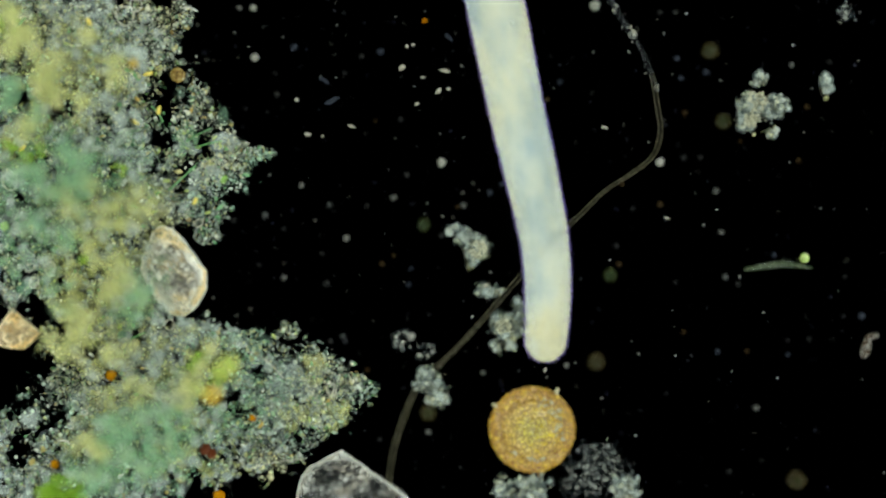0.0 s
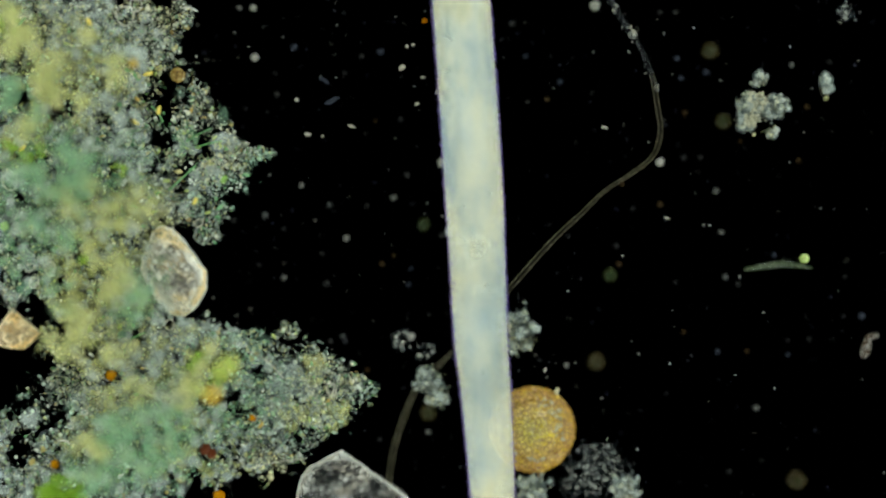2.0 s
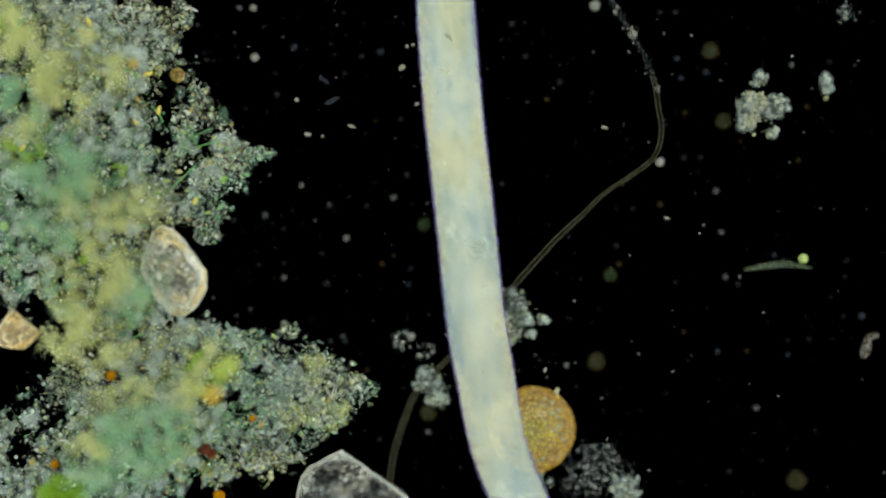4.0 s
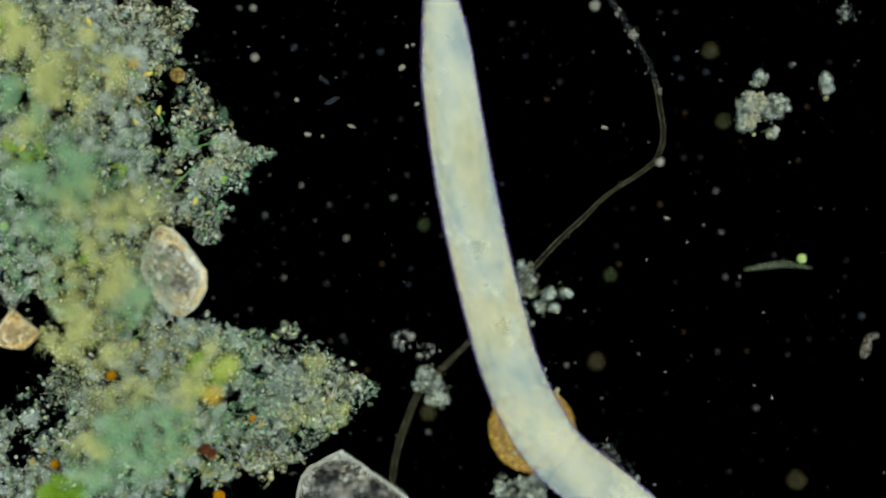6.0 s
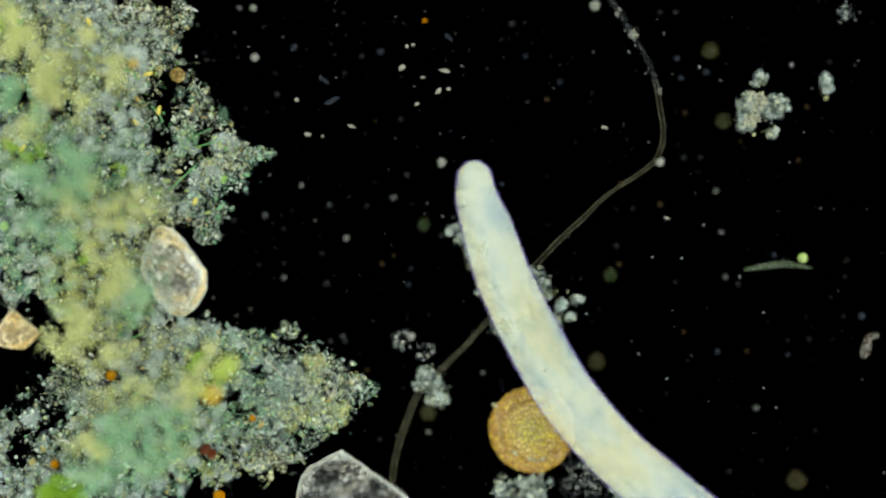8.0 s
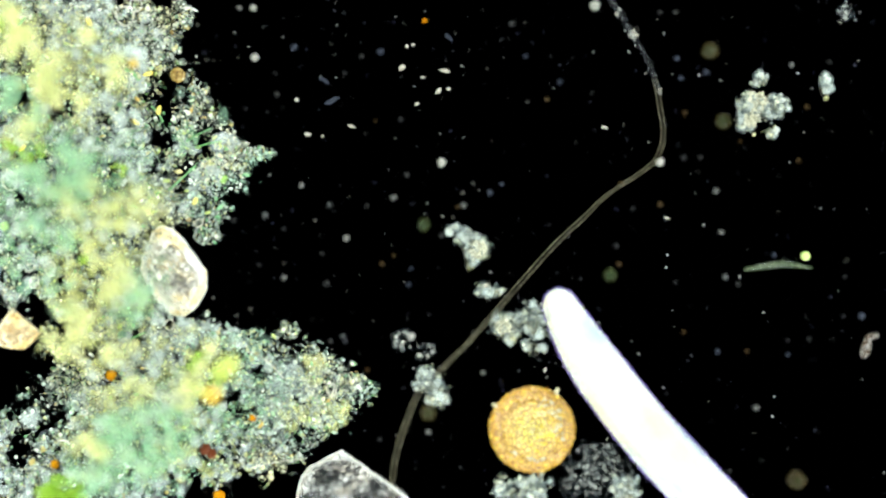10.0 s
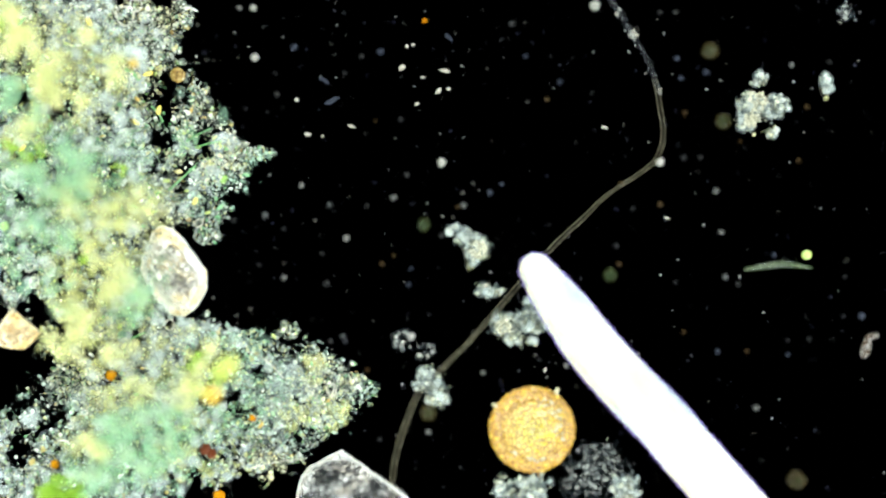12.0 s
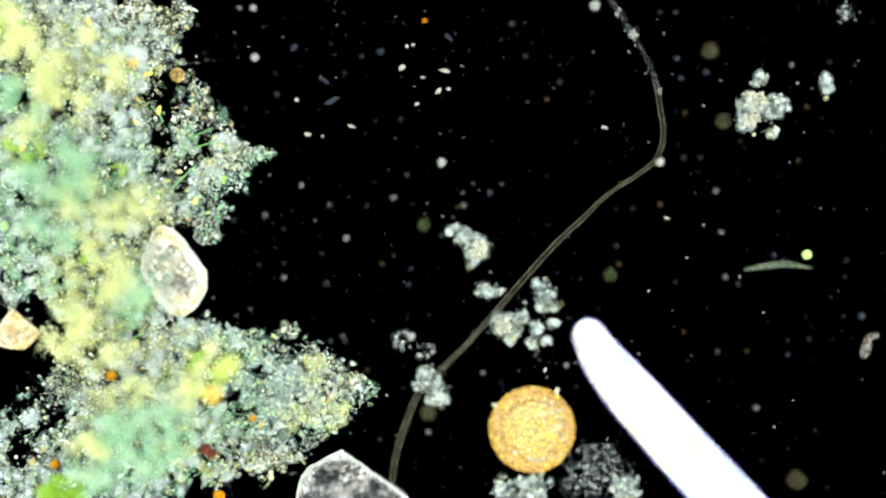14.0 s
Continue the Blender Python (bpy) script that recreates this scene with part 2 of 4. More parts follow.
def quartz_mat(name, low, high, edge, tint, dark, half, band, veins, blush):
    """Clear stone with milky clouds, frosted by wear round its girth."""
    m, t = nodes_of(name)
    coord = t.nodes.new("ShaderNodeTexCoord").outputs["Object"]
    n = noise_of(t, coord, 11, 6, 0.8)
    big = noise_of(t, coord, 60, 3, 0.6)
    d = t.nodes.new("ShaderNodeBsdfDiffuse")
    stain = ramp_of(t, noise_of(t, coord, 38, 3, 0.6), [(0.50, (1, 1, 1)), (0.64, blush)])
    link(t, multiplied(t, ramp_of(t, n, [(0.34, dark), (0.54, tint)]), stain), d.inputs[0])
    tr = t.nodes.new("ShaderNodeBsdfTransparent")
    g = t.nodes.new("ShaderNodeBsdfGlossy")
    g.inputs["Roughness"].default_value = 0.25
    b = t.nodes.new("ShaderNodeBump")
    b.inputs["Distance"].default_value = 5 * U
    link(t, n, b.inputs["Height"])
    link(t, b.outputs[0], g.inputs["Normal"])
    link(t, b.outputs[0], d.inputs["Normal"])
    f = ramp_of(t, math_node(t, "ADD", math_node(t, "MULTIPLY", n, 0.6), math_node(t, "MULTIPLY", big, 0.4)),
                [(edge, (low,) * 3), (edge + 0.10, (high,) * 3)])
    sep = t.nodes.new("ShaderNodeSeparateXYZ")
    link(t, coord, sep.inputs[0])
    up = math_node(t, "DIVIDE", math_node(t, "ABSOLUTE", sep.outputs[2], 0.0), half * U)
    up = math_node(t, "ADD", up, math_node(t, "MULTIPLY", math_node(t, "SUBTRACT", big, 0.5), 0.9))
    up = math_node(t, "ADD", up, math_node(t, "MULTIPLY", math_node(t, "SUBTRACT", n, 0.5), 1.4))
    frost = ramp_of(t, up, [(band, (0.95, 0.95, 0.95)), (band + 0.3, (0, 0, 0))])
    f = math_node(t, "MAXIMUM", f, frost)
    bent = t.nodes.new("ShaderNodeVectorMath")
    bent.operation = "MULTIPLY_ADD"
    warp = t.nodes.new("ShaderNodeTexNoise")
    warp.inputs["Scale"].default_value = 1 / (24 * U)
    link(t, coord, warp.inputs["Vector"])
    link(t, warp.outputs["Color"], bent.inputs[0])
    bent.inputs[1].default_value = (60 * U,) * 3
    link(t, coord, bent.inputs[2])
    cracks = t.nodes.new("ShaderNodeTexVoronoi")
    cracks.feature = "DISTANCE_TO_EDGE"
    cracks.inputs["Scale"].default_value = 1 / (52 * U)
    link(t, bent.outputs[0], cracks.inputs["Vector"])
    crack = math_node(t, "MULTIPLY", ramp_of(t, cracks.outputs["Distance"], [(0.0, (veins,) * 3), (0.05, (0, 0, 0))]), ramp_of(t, big, [(0.42, (0, 0, 0)), (0.55, (1, 1, 1))]))
    f = math_node(t, "MAXIMUM", f, crack)
    o = t.nodes.new("ShaderNodeOutputMaterial")
    stone = mix_shader(t, f, tr.outputs[0], d.outputs[0])
    link(t, mix_shader(t, 0.015, stone, g.outputs[0]), o.inputs[0])
    return m


mat_slide = glass_slide_mat()
mat_body = body_mat()
mat_shell = shell_mat()
mat_quartz = quartz_mat("milky_quartz", 0.12, 0.75, 0.49, (0.99, 0.96, 0.84), (0.42, 0.39, 0.30), 40, 0.52, 0.85, (1.0, 0.80, 0.5))
mat_shellpiece = quartz_mat("cream_shell", 0.25, 0.9, 0.46, (0.95, 0.78, 0.48), (0.45, 0.30, 0.12), 22, 0.34, 0.5, (0.97, 0.78, 0.5))
mat_darkquartz = quartz_mat("clear_quartz", 0.0, 0.6, 0.525, (0.80, 0.81, 0.76), (0.10, 0.105, 0.10), 45, 0.14, 0.0, (1.0, 0.9, 0.8))


# ---- mesh helpers ----
rng = np.random.default_rng(7)
_ico = bmesh.new()
bmesh.ops.create_icosphere(_ico, subdivisions=1, radius=1.0)
ICO_V = np.array([v.co[:] for v in _ico.verts])
ICO_F = np.array([[v.index for v in f.verts] for f in _ico.faces])
_ico.free()
_ico = bmesh.new()
bmesh.ops.create_icosphere(_ico, subdivisions=2, radius=1.0)
ICO2_V = np.array([v.co[:] for v in _ico.verts])
ICO2_F = np.array([[v.index for v in f.verts] for f in _ico.faces])
_ico.free()


OCT_V = np.array([(1, 0, 0), (-1, 0, 0), (0, 1, 0), (0, -1, 0), (0, 0, 1), (0, 0, -1)], float)
OCT_F = np.array([(0, 2, 4), (2, 1, 4), (1, 3, 4), (3, 0, 4), (2, 0, 5), (1, 2, 5), (3, 1, 5), (0, 3, 5)])


def mesh_of(name, verts, faces, mat, smooth=False):
    me = bpy.data.meshes.new(name)
    me.from_pydata(np.asarray(verts, dtype=float) * U, [], np.asarray(faces).tolist())
    me.materials.append(mat)
    if smooth:
        me.polygons.foreach_set("use_smooth", [True] * len(me.polygons))
    me.update()
    return me


def put(name, me, at, parent=None, label=""):
    """Links a mesh at a place (for a part: in its parent's space)."""
    ob = new(name, me)
    ob.location = at
    if parent is not None:
        ob.parent = parent
    if label:
        ob["label"] = label
    return ob


def blobs(centres, sizes, rough=0.3, fine=False, squash=(0.6, 1.0)):
    """Verts and faces of many small uneven grains."""
    base_v, base_f = {True: (ICO2_V, ICO2_F), False: (ICO_V, ICO_F), "flake": (OCT_V, OCT_F)}[fine]
    n, k = len(centres), len(base_v)
    q = rng.normal(size=(n, 4))
    q /= np.linalg.norm(q, axis=1)[:, None]
    w, x, y, z = q.T
    rot = np.stack([np.stack([1 - 2 * (y * y + z * z), 2 * (x * y - z * w), 2 * (x * z + y * w)], -1),
                    np.stack([2 * (x * y + z * w), 1 - 2 * (x * x + z * z), 2 * (y * z - x * w)], -1),
                    np.stack([2 * (x * z - y * w), 2 * (y * z + x * w), 1 - 2 * (x * x + y * y)], -1)], 1)
    stretch = rng.uniform(squash[0], squash[1], size=(n, 1, 3))
    v = base_v[None] * (1 + rough * rng.uniform(-1, 1, size=(n, k, 1))) * stretch
    v = np.einsum("nij,nkj->nki", rot, v) * np.asarray(sizes)[:, None, None] + np.asarray(centres)[:, None]
    f = base_f[None] + (np.arange(n) * k)[:, None, None]
    return v.reshape(-1, 3), f.reshape(-1, 3)


def local(x, y, z=0.0):
    """Plan places in plan units from the middle, y turned up."""
    z = np.asarray(z) + 0.0 * np.asarray(x)
    k = 1 - z / CAM_H
    return np.stack([(np.asarray(x) - 784.0) * k, (441.0 - np.asarray(y)) * k, z], -1)


def spline(pts, n):
    """A smooth line through the points (centripetal-like, evenly resampled)."""
    p = np.asarray(pts, float)
    p = np.vstack([2 * p[0] - p[1], p, 2 * p[-1] - p[-2]])
    out = []
    for i in range(1, len(p) - 2):
        for u in np.linspace(0, 1, 16, endpoint=False):
            a, b, c, d = p[i - 1:i + 3]
            out.append(0.5 * (2 * b + (c - a) * u + (2 * a - 5 * b + 4 * c - d) * u * u + (3 * b - a - 3 * c + d) * u ** 3))
    out.append(p[-2])
    out = np.array(out)
    s = np.concatenate([[0], np.cumsum(np.linalg.norm(np.diff(out, axis=0), axis=1))])
    if n is None:
        return out, s
    w = np.linspace(0, s[-1], n)
    return np.stack([np.interp(w, s, out[:, k]) for k in range(out.shape[1])], -1)


def tube(pts, radii, sides=8):
    """A round tube along 3D points with closed ends."""
    p = np.asarray(pts, float)
    r = np.broadcast_to(np.asarray(radii, float), (len(p),))
    tan = np.gradient(p, axis=0)
    tan /= np.linalg.norm(tan, axis=1)[:, None]
    side = np.cross(tan, (0.05, 0.02, 1.0))
    side /= np.linalg.norm(side, axis=1)[:, None]
    up = np.cross(side, tan)
    a = np.linspace(0, 2 * np.pi, sides, endpoint=False)
    v = p[:, None] + r[:, None, None] * (np.cos(a)[None, :, None] * side[:, None] + np.sin(a)[None, :, None] * up[:, None])
    v = v.reshape(-1, 3)
    f = []
    for i in range(len(p) - 1):
        for j in range(sides):
            k = (j + 1) % sides
            f.append((i * sides + j, i * sides + k, (i + 1) * sides + k, (i + 1) * sides + j))
    v = np.vstack([v, p[:1], p[-1:]])
    n = len(p) * sides
    for j in range(sides):
        k = (j + 1) % sides
        f.append((n, k, j))
        f.append((n + 1, n - sides + j, n - sides + k))
    return v, f


def mesh_mixed(name, verts, faces, mat, smooth=True):
    me = bpy.data.meshes.new(name)
    me.from_pydata((np.asarray(verts, float) * U).tolist(), [], [tuple(int(i) for i in f) for f in faces])
    me.materials.append(mat)
    me.polygons.foreach_set("use_smooth", [smooth] * len(me.polygons))
    me.update()
    return me


def rock(radii, seed, rough=0.22, planes=9, sub=4, dent=None, facets=()):
    """A worn grain: a sphere cut by random facets and roughened."""
    bm = bmesh.new()
    bmesh.ops.create_icosphere(bm, subdivisions=sub, radius=1.0)
    r = random.Random(seed)
    cuts = [(Vector((r.gauss(0, 1), r.gauss(0, 1), r.gauss(0, 1))).normalized(), r.uniform(0.72, 0.93)) for _ in range(planes)] + [(Vector(n), d) for n, d in facets]
    off = Vector((seed * 3.1, seed * 1.7, 0))
    for v in bm.verts:
        c = v.co.copy()
        for n, d in cuts:
            e = c.dot(n)
            if e > d:
                c -= n * (e - d) * 0.85
        c *= 1 + rough * (noise.noise(c * 2.2 + off) * 0.6 + noise.noise(c * 7 + off) * 0.16)
        if dent and c.z > 0:
            c.z -= 0.9 * math.exp(-((c.x - dent[0]) ** 2 + (c.y - dent[1]) ** 2) / 0.12) * c.z
            c.y -= 0.35 * math.exp(-((c.x - dent[0]) ** 2) / 0.08) * max(0.0, c.y)
        v.co = Vector((c.x * radii[0], c.y * radii[1], c.z * radii[2])) * U
    me = bpy.data.meshes.new("grain")
    bm.to_mesh(me)
    bm.free()
    me.polygons.foreach_set("use_smooth", [True] * len(me.polygons))
    return me


# ---- slide ----
def build_slide():
    bm = bmesh.new()
    bmesh.ops.create_cube(bm, size=1.0)
    for v in bm.verts:
        v.co = Vector((v.co.x * 3300, v.co.y * 2500, v.co.z * 150)) * U
    me = bpy.data.meshes.new("glass_slide")
    bm.to_mesh(me)
    bm.free()
    me.materials.append(mat_slide)
    ob = new("glass_slide", me)
    ob.location = (0, 0, -75 * U)
    tagged(ob, "clear glass microscope slide under the pond debris", "glass slide", kind="structure")


build_slide()

# ---- the debris mat ----
MAT_LOBES = [(60, 60, 190, 130), (205, 95, 115, 105), (250, 60, 70, 60), (150, 260, 220, 170), (330, 270, 105, 90), (405, 286, 45, 60),
             (345, 365, 60, 40), (90, 420, 190, 130), (215, 470, 95, 110), (200, 600, 120, 100), (310, 640, 130, 80), (430, 640, 90, 60),
             (520, 690, 100, 80), (560, 720, 65, 60), (240, 760, 190, 130), (415, 780, 140, 66), (80, 820, 150, 100), (130, 700, 90, 60),
             (452, 272, 34, 13), (366, 414, 27, 22), (622, 690, 44, 28), (512, 586, 20, 16), (470, 618, 40, 22), (320, 30, 22, 30), (352, 175, 24, 34), (372, 205, 22, 26)]


MAT_GAPS = [(284, 176, 33), (284, 245, 34), (268, 296, 14), (312, 286, 14), (252, 176, 16), (38, 172, 15), (97, 200, 19), (320, 330, 26), (18, 690, 12), (75, 760, 16), (455, 658, 22), (50, 634, 40), (35, 550, 22), (250, 605, 14),
            (0, 632, 50), (292, 214, 26), (326, 302, 32), (362, 262, 24), (40, 790, 36), (104, 742, 22)]


def in_mat(x, y):
    """How deep a plan place lies inside the mat: above 0 is inside."""
    best = -9.0
    for cx, cy, rx, ry in MAT_LOBES:
        d = 1 - math.hypot((x - cx) / rx, (y - cy) / ry)
        best = max(best, d)
    n = noise.noise(Vector((x / 45, y / 45, 3.0))) * 0.28 + noise.noise(Vector((x / 13, y / 13, 9.0))) * 0.28
    return best + n


def gap_at(x, y):
    """1 in the middle of an open gap of the mat, 0 outside."""
    return max(max(0.0, 1 - math.hypot(x - gx, y - gy) / (1.25 * r)) for gx, gy, r in MAT_GAPS)


def scatter(n, inside, lo, hi):
    pts = []
    while len(pts) < n:
        x, y = rng.uniform(lo[0], hi[0]), rng.uniform(lo[1], hi[1])
        d = inside(x, y)
        if d > 0:
            pts.append((x, y, d))
    return np.array(pts)


YELLOW = [(20, 60, 50), (95, 110, 70), (120, 165, 50), (70, 190, 35), (185, 110, 45), (165, 320, 45), (175, 430, 70), (240, 370, 50), (130, 500, 60),
          (180, 590, 70), (110, 580, 40), (310, 640, 55), (375, 650, 45), (200, 690, 40), (40, 260, 40), (350, 800, 60), (150, 780, 35), (590, 735, 28), (548, 655, 24), (520, 730, 24)]
GREEN = [(100, 320, 80), (40, 350, 60), (200, 300, 60), (60, 440, 60), (220, 530, 50), (300, 760, 80), (200, 820, 70), (290, 720, 40), (15, 150, 40), (330, 260, 22), (415, 730, 40),
         (80, 260, 50), (300, 500, 40), (150, 350, 60)]


def share(x, y, lobes):
    return sum(math.exp(-1.3 * ((x - cx) ** 2 + (y - cy) ** 2) / r ** 2) for cx, cy, r in lobes)


def build_mat():
    p = scatter(115000, in_mat, (-60, -60), (690, 940))
    thick = np.array([0.5 * noise.noise(Vector((x / 11, y / 11, 7.5))) + 0.6 * noise.noise(Vector((x / 27, y / 27, 5.5))) + 0.4 * noise.noise(Vector((x / 80, y / 80, 1.5)))
                      - 0.85 * gap_at(x, y) for x, y, _ in p])
    keep = 1.3 * thick + 0.55 * np.minimum(p[:, 2], 0.5) > rng.uniform(-0.5, 0.45, len(p))
    p, thick = p[keep], thick[keep]
    size = np.minimum(0.6 + rng.gamma(1.1, 0.68, len(p)), 6)
    z = 2 + rng.uniform(0, 1, len(p)) ** 0.55 * np.clip(32 + 100 * p[:, 2] + 34 * thick, 14, 82)
    wy = np.array([share(x, y, YELLOW) for x, y, _ in p])
    wg = np.array([share(x, y, GREEN) for x, y, _ in p])
    thin = rng.uniform(size=len(p)) > 0.5 * np.clip(wy + wg - 0.2, 0, 1)
    p, thick, size, z, wy, wg = p[thin], thick[thin], size[thin], z[thin], wy[thin], wg[thin]
    odds = np.column_stack([0.26 + 0 * wy, 0.78 + 0 * wy, 0.10 + 0.75 * wy, 0.10 + 0.6 * wg, 0.035 + 0 * wy, 0.035 + 0 * wy])
    acc = np.cumsum(odds / odds.sum(1)[:, None], 1)
    kind = (rng.uniform(size=len(p))[:, None] > acc).sum(1)
    sorts = (("detritus_mat", mat_pale, "pale grainy detritus mat spread over the slide", 1.15),
             ("silt_mat", mat_grey, "grey-green fine silt between the pale detritus grains", 0.95),
             ("olive_mat", mat_olivegrain, "olive-yellow algal grains packed in the mat", 1.1),
             ("green_mat", mat_seagrain, "blue-green algal grains packed in the mat", 1.1),
             ("algal_grains", mat_greengrain, "small bright green algal grains strewn through the mat", 1.3),
             ("golden_grains", mat_goldgrain, "small yellow grains strewn through the mat", 1.2))
    for n, (name, mat, label, k) in enumerate(sorts):
        on = kind == n
        small = on & (size < 2.6)
        big = on & (size >= 2.6)
        v1, f1 = blobs(local(p[small, 0], p[small, 1], z[small]), size[small] * k * 1.2, 0.4, "flake", (0.35, 1.0))
        v2, f2 = blobs(local(p[big, 0], p[big, 1], z[big]), size[big] * k, 0.5, False, (0.25, 1.0))
        me = mesh_of(name, np.vstack([v1, v2]), np.vstack([f1, f2 + len(v1)]), mat)
        tagged(put(name, me, (0, 0, 0)), label, "detritus", kind="stuff")


build_mat()


# spots where no floc lies: over the stones and the single bright cells
BARE = [(316, 428, 20), (334, 480, 34), (328, 528, 26), (24, 588, 46), (197, 665, 13), (97, 822, 12), (388, 878, 14), (447, 740, 10), (368, 800, 17), (315, 133, 16), (374, 700, 20), (398, 652, 24)]


def haze(name, lobes, per, mat, label, low, high, grow=1.0, wide=1.3, spread=0.6, patchy=0.0):
    """Soft translucent clumps strewn over round lobes, left open at the gaps and the bare spots."""
    pts = []
    for cx, cy, r in lobes:
        for _ in range(int(per * 4 * (r / 50) ** 1.6)):
            a, d = rng.uniform(0, 2 * math.pi), wide * r * rng.uniform(0, 1) ** spread
            x, y = cx + d * math.cos(a), cy + d * math.sin(a)
            size = (2.5 + rng.gamma(1.6, 2.0)) * grow
            if any(math.hypot(x - bx, y - by) < br + 0.7 * size for bx, by, br in BARE) and rng.uniform() < 0.92:
                continue
            if rng.uniform() < gap_at(x, y) * 1.6 or in_mat(x, y) < 0.02 or noise.noise(Vector((x / 30, y / 30, 12.5))) < rng.uniform(-0.75, 0.0):
                continue
            if noise.noise(Vector((x / 17, y / 17, 31.5))) < patchy * rng.uniform(0.0, 0.4) - 0.3 * (1 - patchy):
                continue
            pts.append((x, y, rng.uniform(low, high), size))
    q = np.array(pts)
    v, f = blobs(local(q[:, 0], q[:, 1], q[:, 2]), q[:, 3], 0.25, False, (0.4, 1.0))
    tagged(put(name, mesh_of(name, v, f, mat, True), (0, 0, 0)), label, "algae", kind="stuff")


VEIL_YELLOW = [(10, 25, 25), (15, 62, 30), (48, 100, 34), (82, 122, 30), (100, 165, 30), (125, 172, 24), (200, 125, 22), (145, 60, 16), (165, 318, 15), (105, 365, 26), (170, 362, 30), (230, 362, 26), (265, 365, 15),
               (205, 390, 16), (155, 435, 20), (145, 462, 26), (205, 476, 20), (200, 502, 20), (180, 532, 26), (140, 566, 26), (150, 602, 40), (205, 612, 26), (375, 640, 22), (200, 705, 15), (250, 690, 20), (325, 688, 28),
               (150, 790, 15), (180, 802, 14), (350, 655, 18), (40, 240, 18), (95, 600, 22)]
VEIL_GREEN = [(110, 310, 36), (130, 285, 26), (80, 332, 30), (150, 342, 26), (50, 300, 26), (105, 505, 22), (230, 525, 30), (256, 530, 22), (100, 540, 20), (240, 562, 20), (215, 770, 40), (230, 802, 36), (262, 760, 30),
              (310, 755, 26), (160, 850, 30), (282, 812, 26), (306, 790, 20), (12, 165, 24), (60, 400, 24), (120, 420, 20), (70, 210, 20)]
haze("yellow_floc", YELLOW, 34, mat_yellow, "soft olive-yellow algal floc among the detritus", 8, 46, 1.5)
haze("yellow_veil", VEIL_YELLOW, 64, mat_yellow, "soft olive-yellow algal veil over the detritus", 110, 215, 1.1, 1.35, 0.65, 0.25)
haze("green_floc", GREEN, 32, mat_green, "soft blue-green algal floc among the detritus", 8, 46, 1.5)
haze("green_veil", VEIL_GREEN, 58, mat_green, "soft blue-green algal veil over the detritus", 110, 215, 1.1, 1.35, 0.65, 0.25)
PALE_LOBES = [(60, 80, 70), (180, 90, 80), (120, 280, 110), (250, 300, 80), (120, 450, 110), (220, 580, 80), (330, 650, 90), (250, 780, 110), (400, 760, 80), (80, 830, 80), (520, 690, 36), (395, 262, 20), (480, 690, 50), (560, 705, 40), (350, 300, 36)]
haze("pale_floc", PALE_LOBES, 58, mat_palefloc, "thin grey-white organic floc under the detritus", 6, 40, 1.2)
haze("pale_veil", PALE_LOBES[1:8], 34, mat_palefloc, "thin grey-white organic veil over the detritus", 80, 160, 1.0, patchy=0.5)


def bright_grains():
    """Clear grains that catch the light on top of the mat."""
    p = scatter(5200, lambda x, y: in_mat(x, y) - 0.05, (-40, -40), (680, 900))
    p = p[np.array([rng.uniform() > 1.5 * gap_at(x, y) + 0.6 * min(1.0, share(x, y, YELLOW) + share(x, y, GREEN)) for x, y, _ in p])]
    n = len(p)
    v, f = blobs(local(p[:, 0], p[:, 1], rng.uniform(50, 80, n)), np.minimum(0.8 + rng.gamma(1.2, 0.75, n), 5), 0.4, "flake", (0.4, 1.0))
    tagged(put("clear_grains", mesh_of("clear_grains", v, f, mat_sparkle), (0, 0, 0)), "tiny clear bright grains strewn on the mat", "detritus", kind="stuff")



def fringe():
    """Loose fine grains that fray the mat's rim."""
    p = scatter(9000, lambda x, y: 0.16 + in_mat(x, y), (-40, -40), (720, 900))
    p = p[(p[:, 2] < 0.24) & (np.array([noise.noise(Vector((x / 15, y / 15, 21.5))) for x, y, _ in p]) > rng.uniform(-0.1, 0.35, len(p)))]
    n = len(p)
    v, f = blobs(local(p[:, 0], p[:, 1], rng.uniform(15, 66, n)), 0.5 + rng.gamma(1.2, 0.5, n), 0.4, "flake", (0.4, 1.0))
    tagged(put("loose_grains", mesh_of("loose_grains", v, f, mat_grey), (0, 0, 0)), "loose fine grey grains fraying the rim of the mat", "detritus", kind="stuff")


bright_grains()
fringe()


# ---- single grains and cells ----
def loose(name, me, mat, x, y, z, turn, label, category, group=""):
    me.materials.append(mat)
    ob = put(name, me, P(x, y, z))
    ob.rotation_euler = (0, 0, radians(turn))
    return tagged(ob, label, category, group)


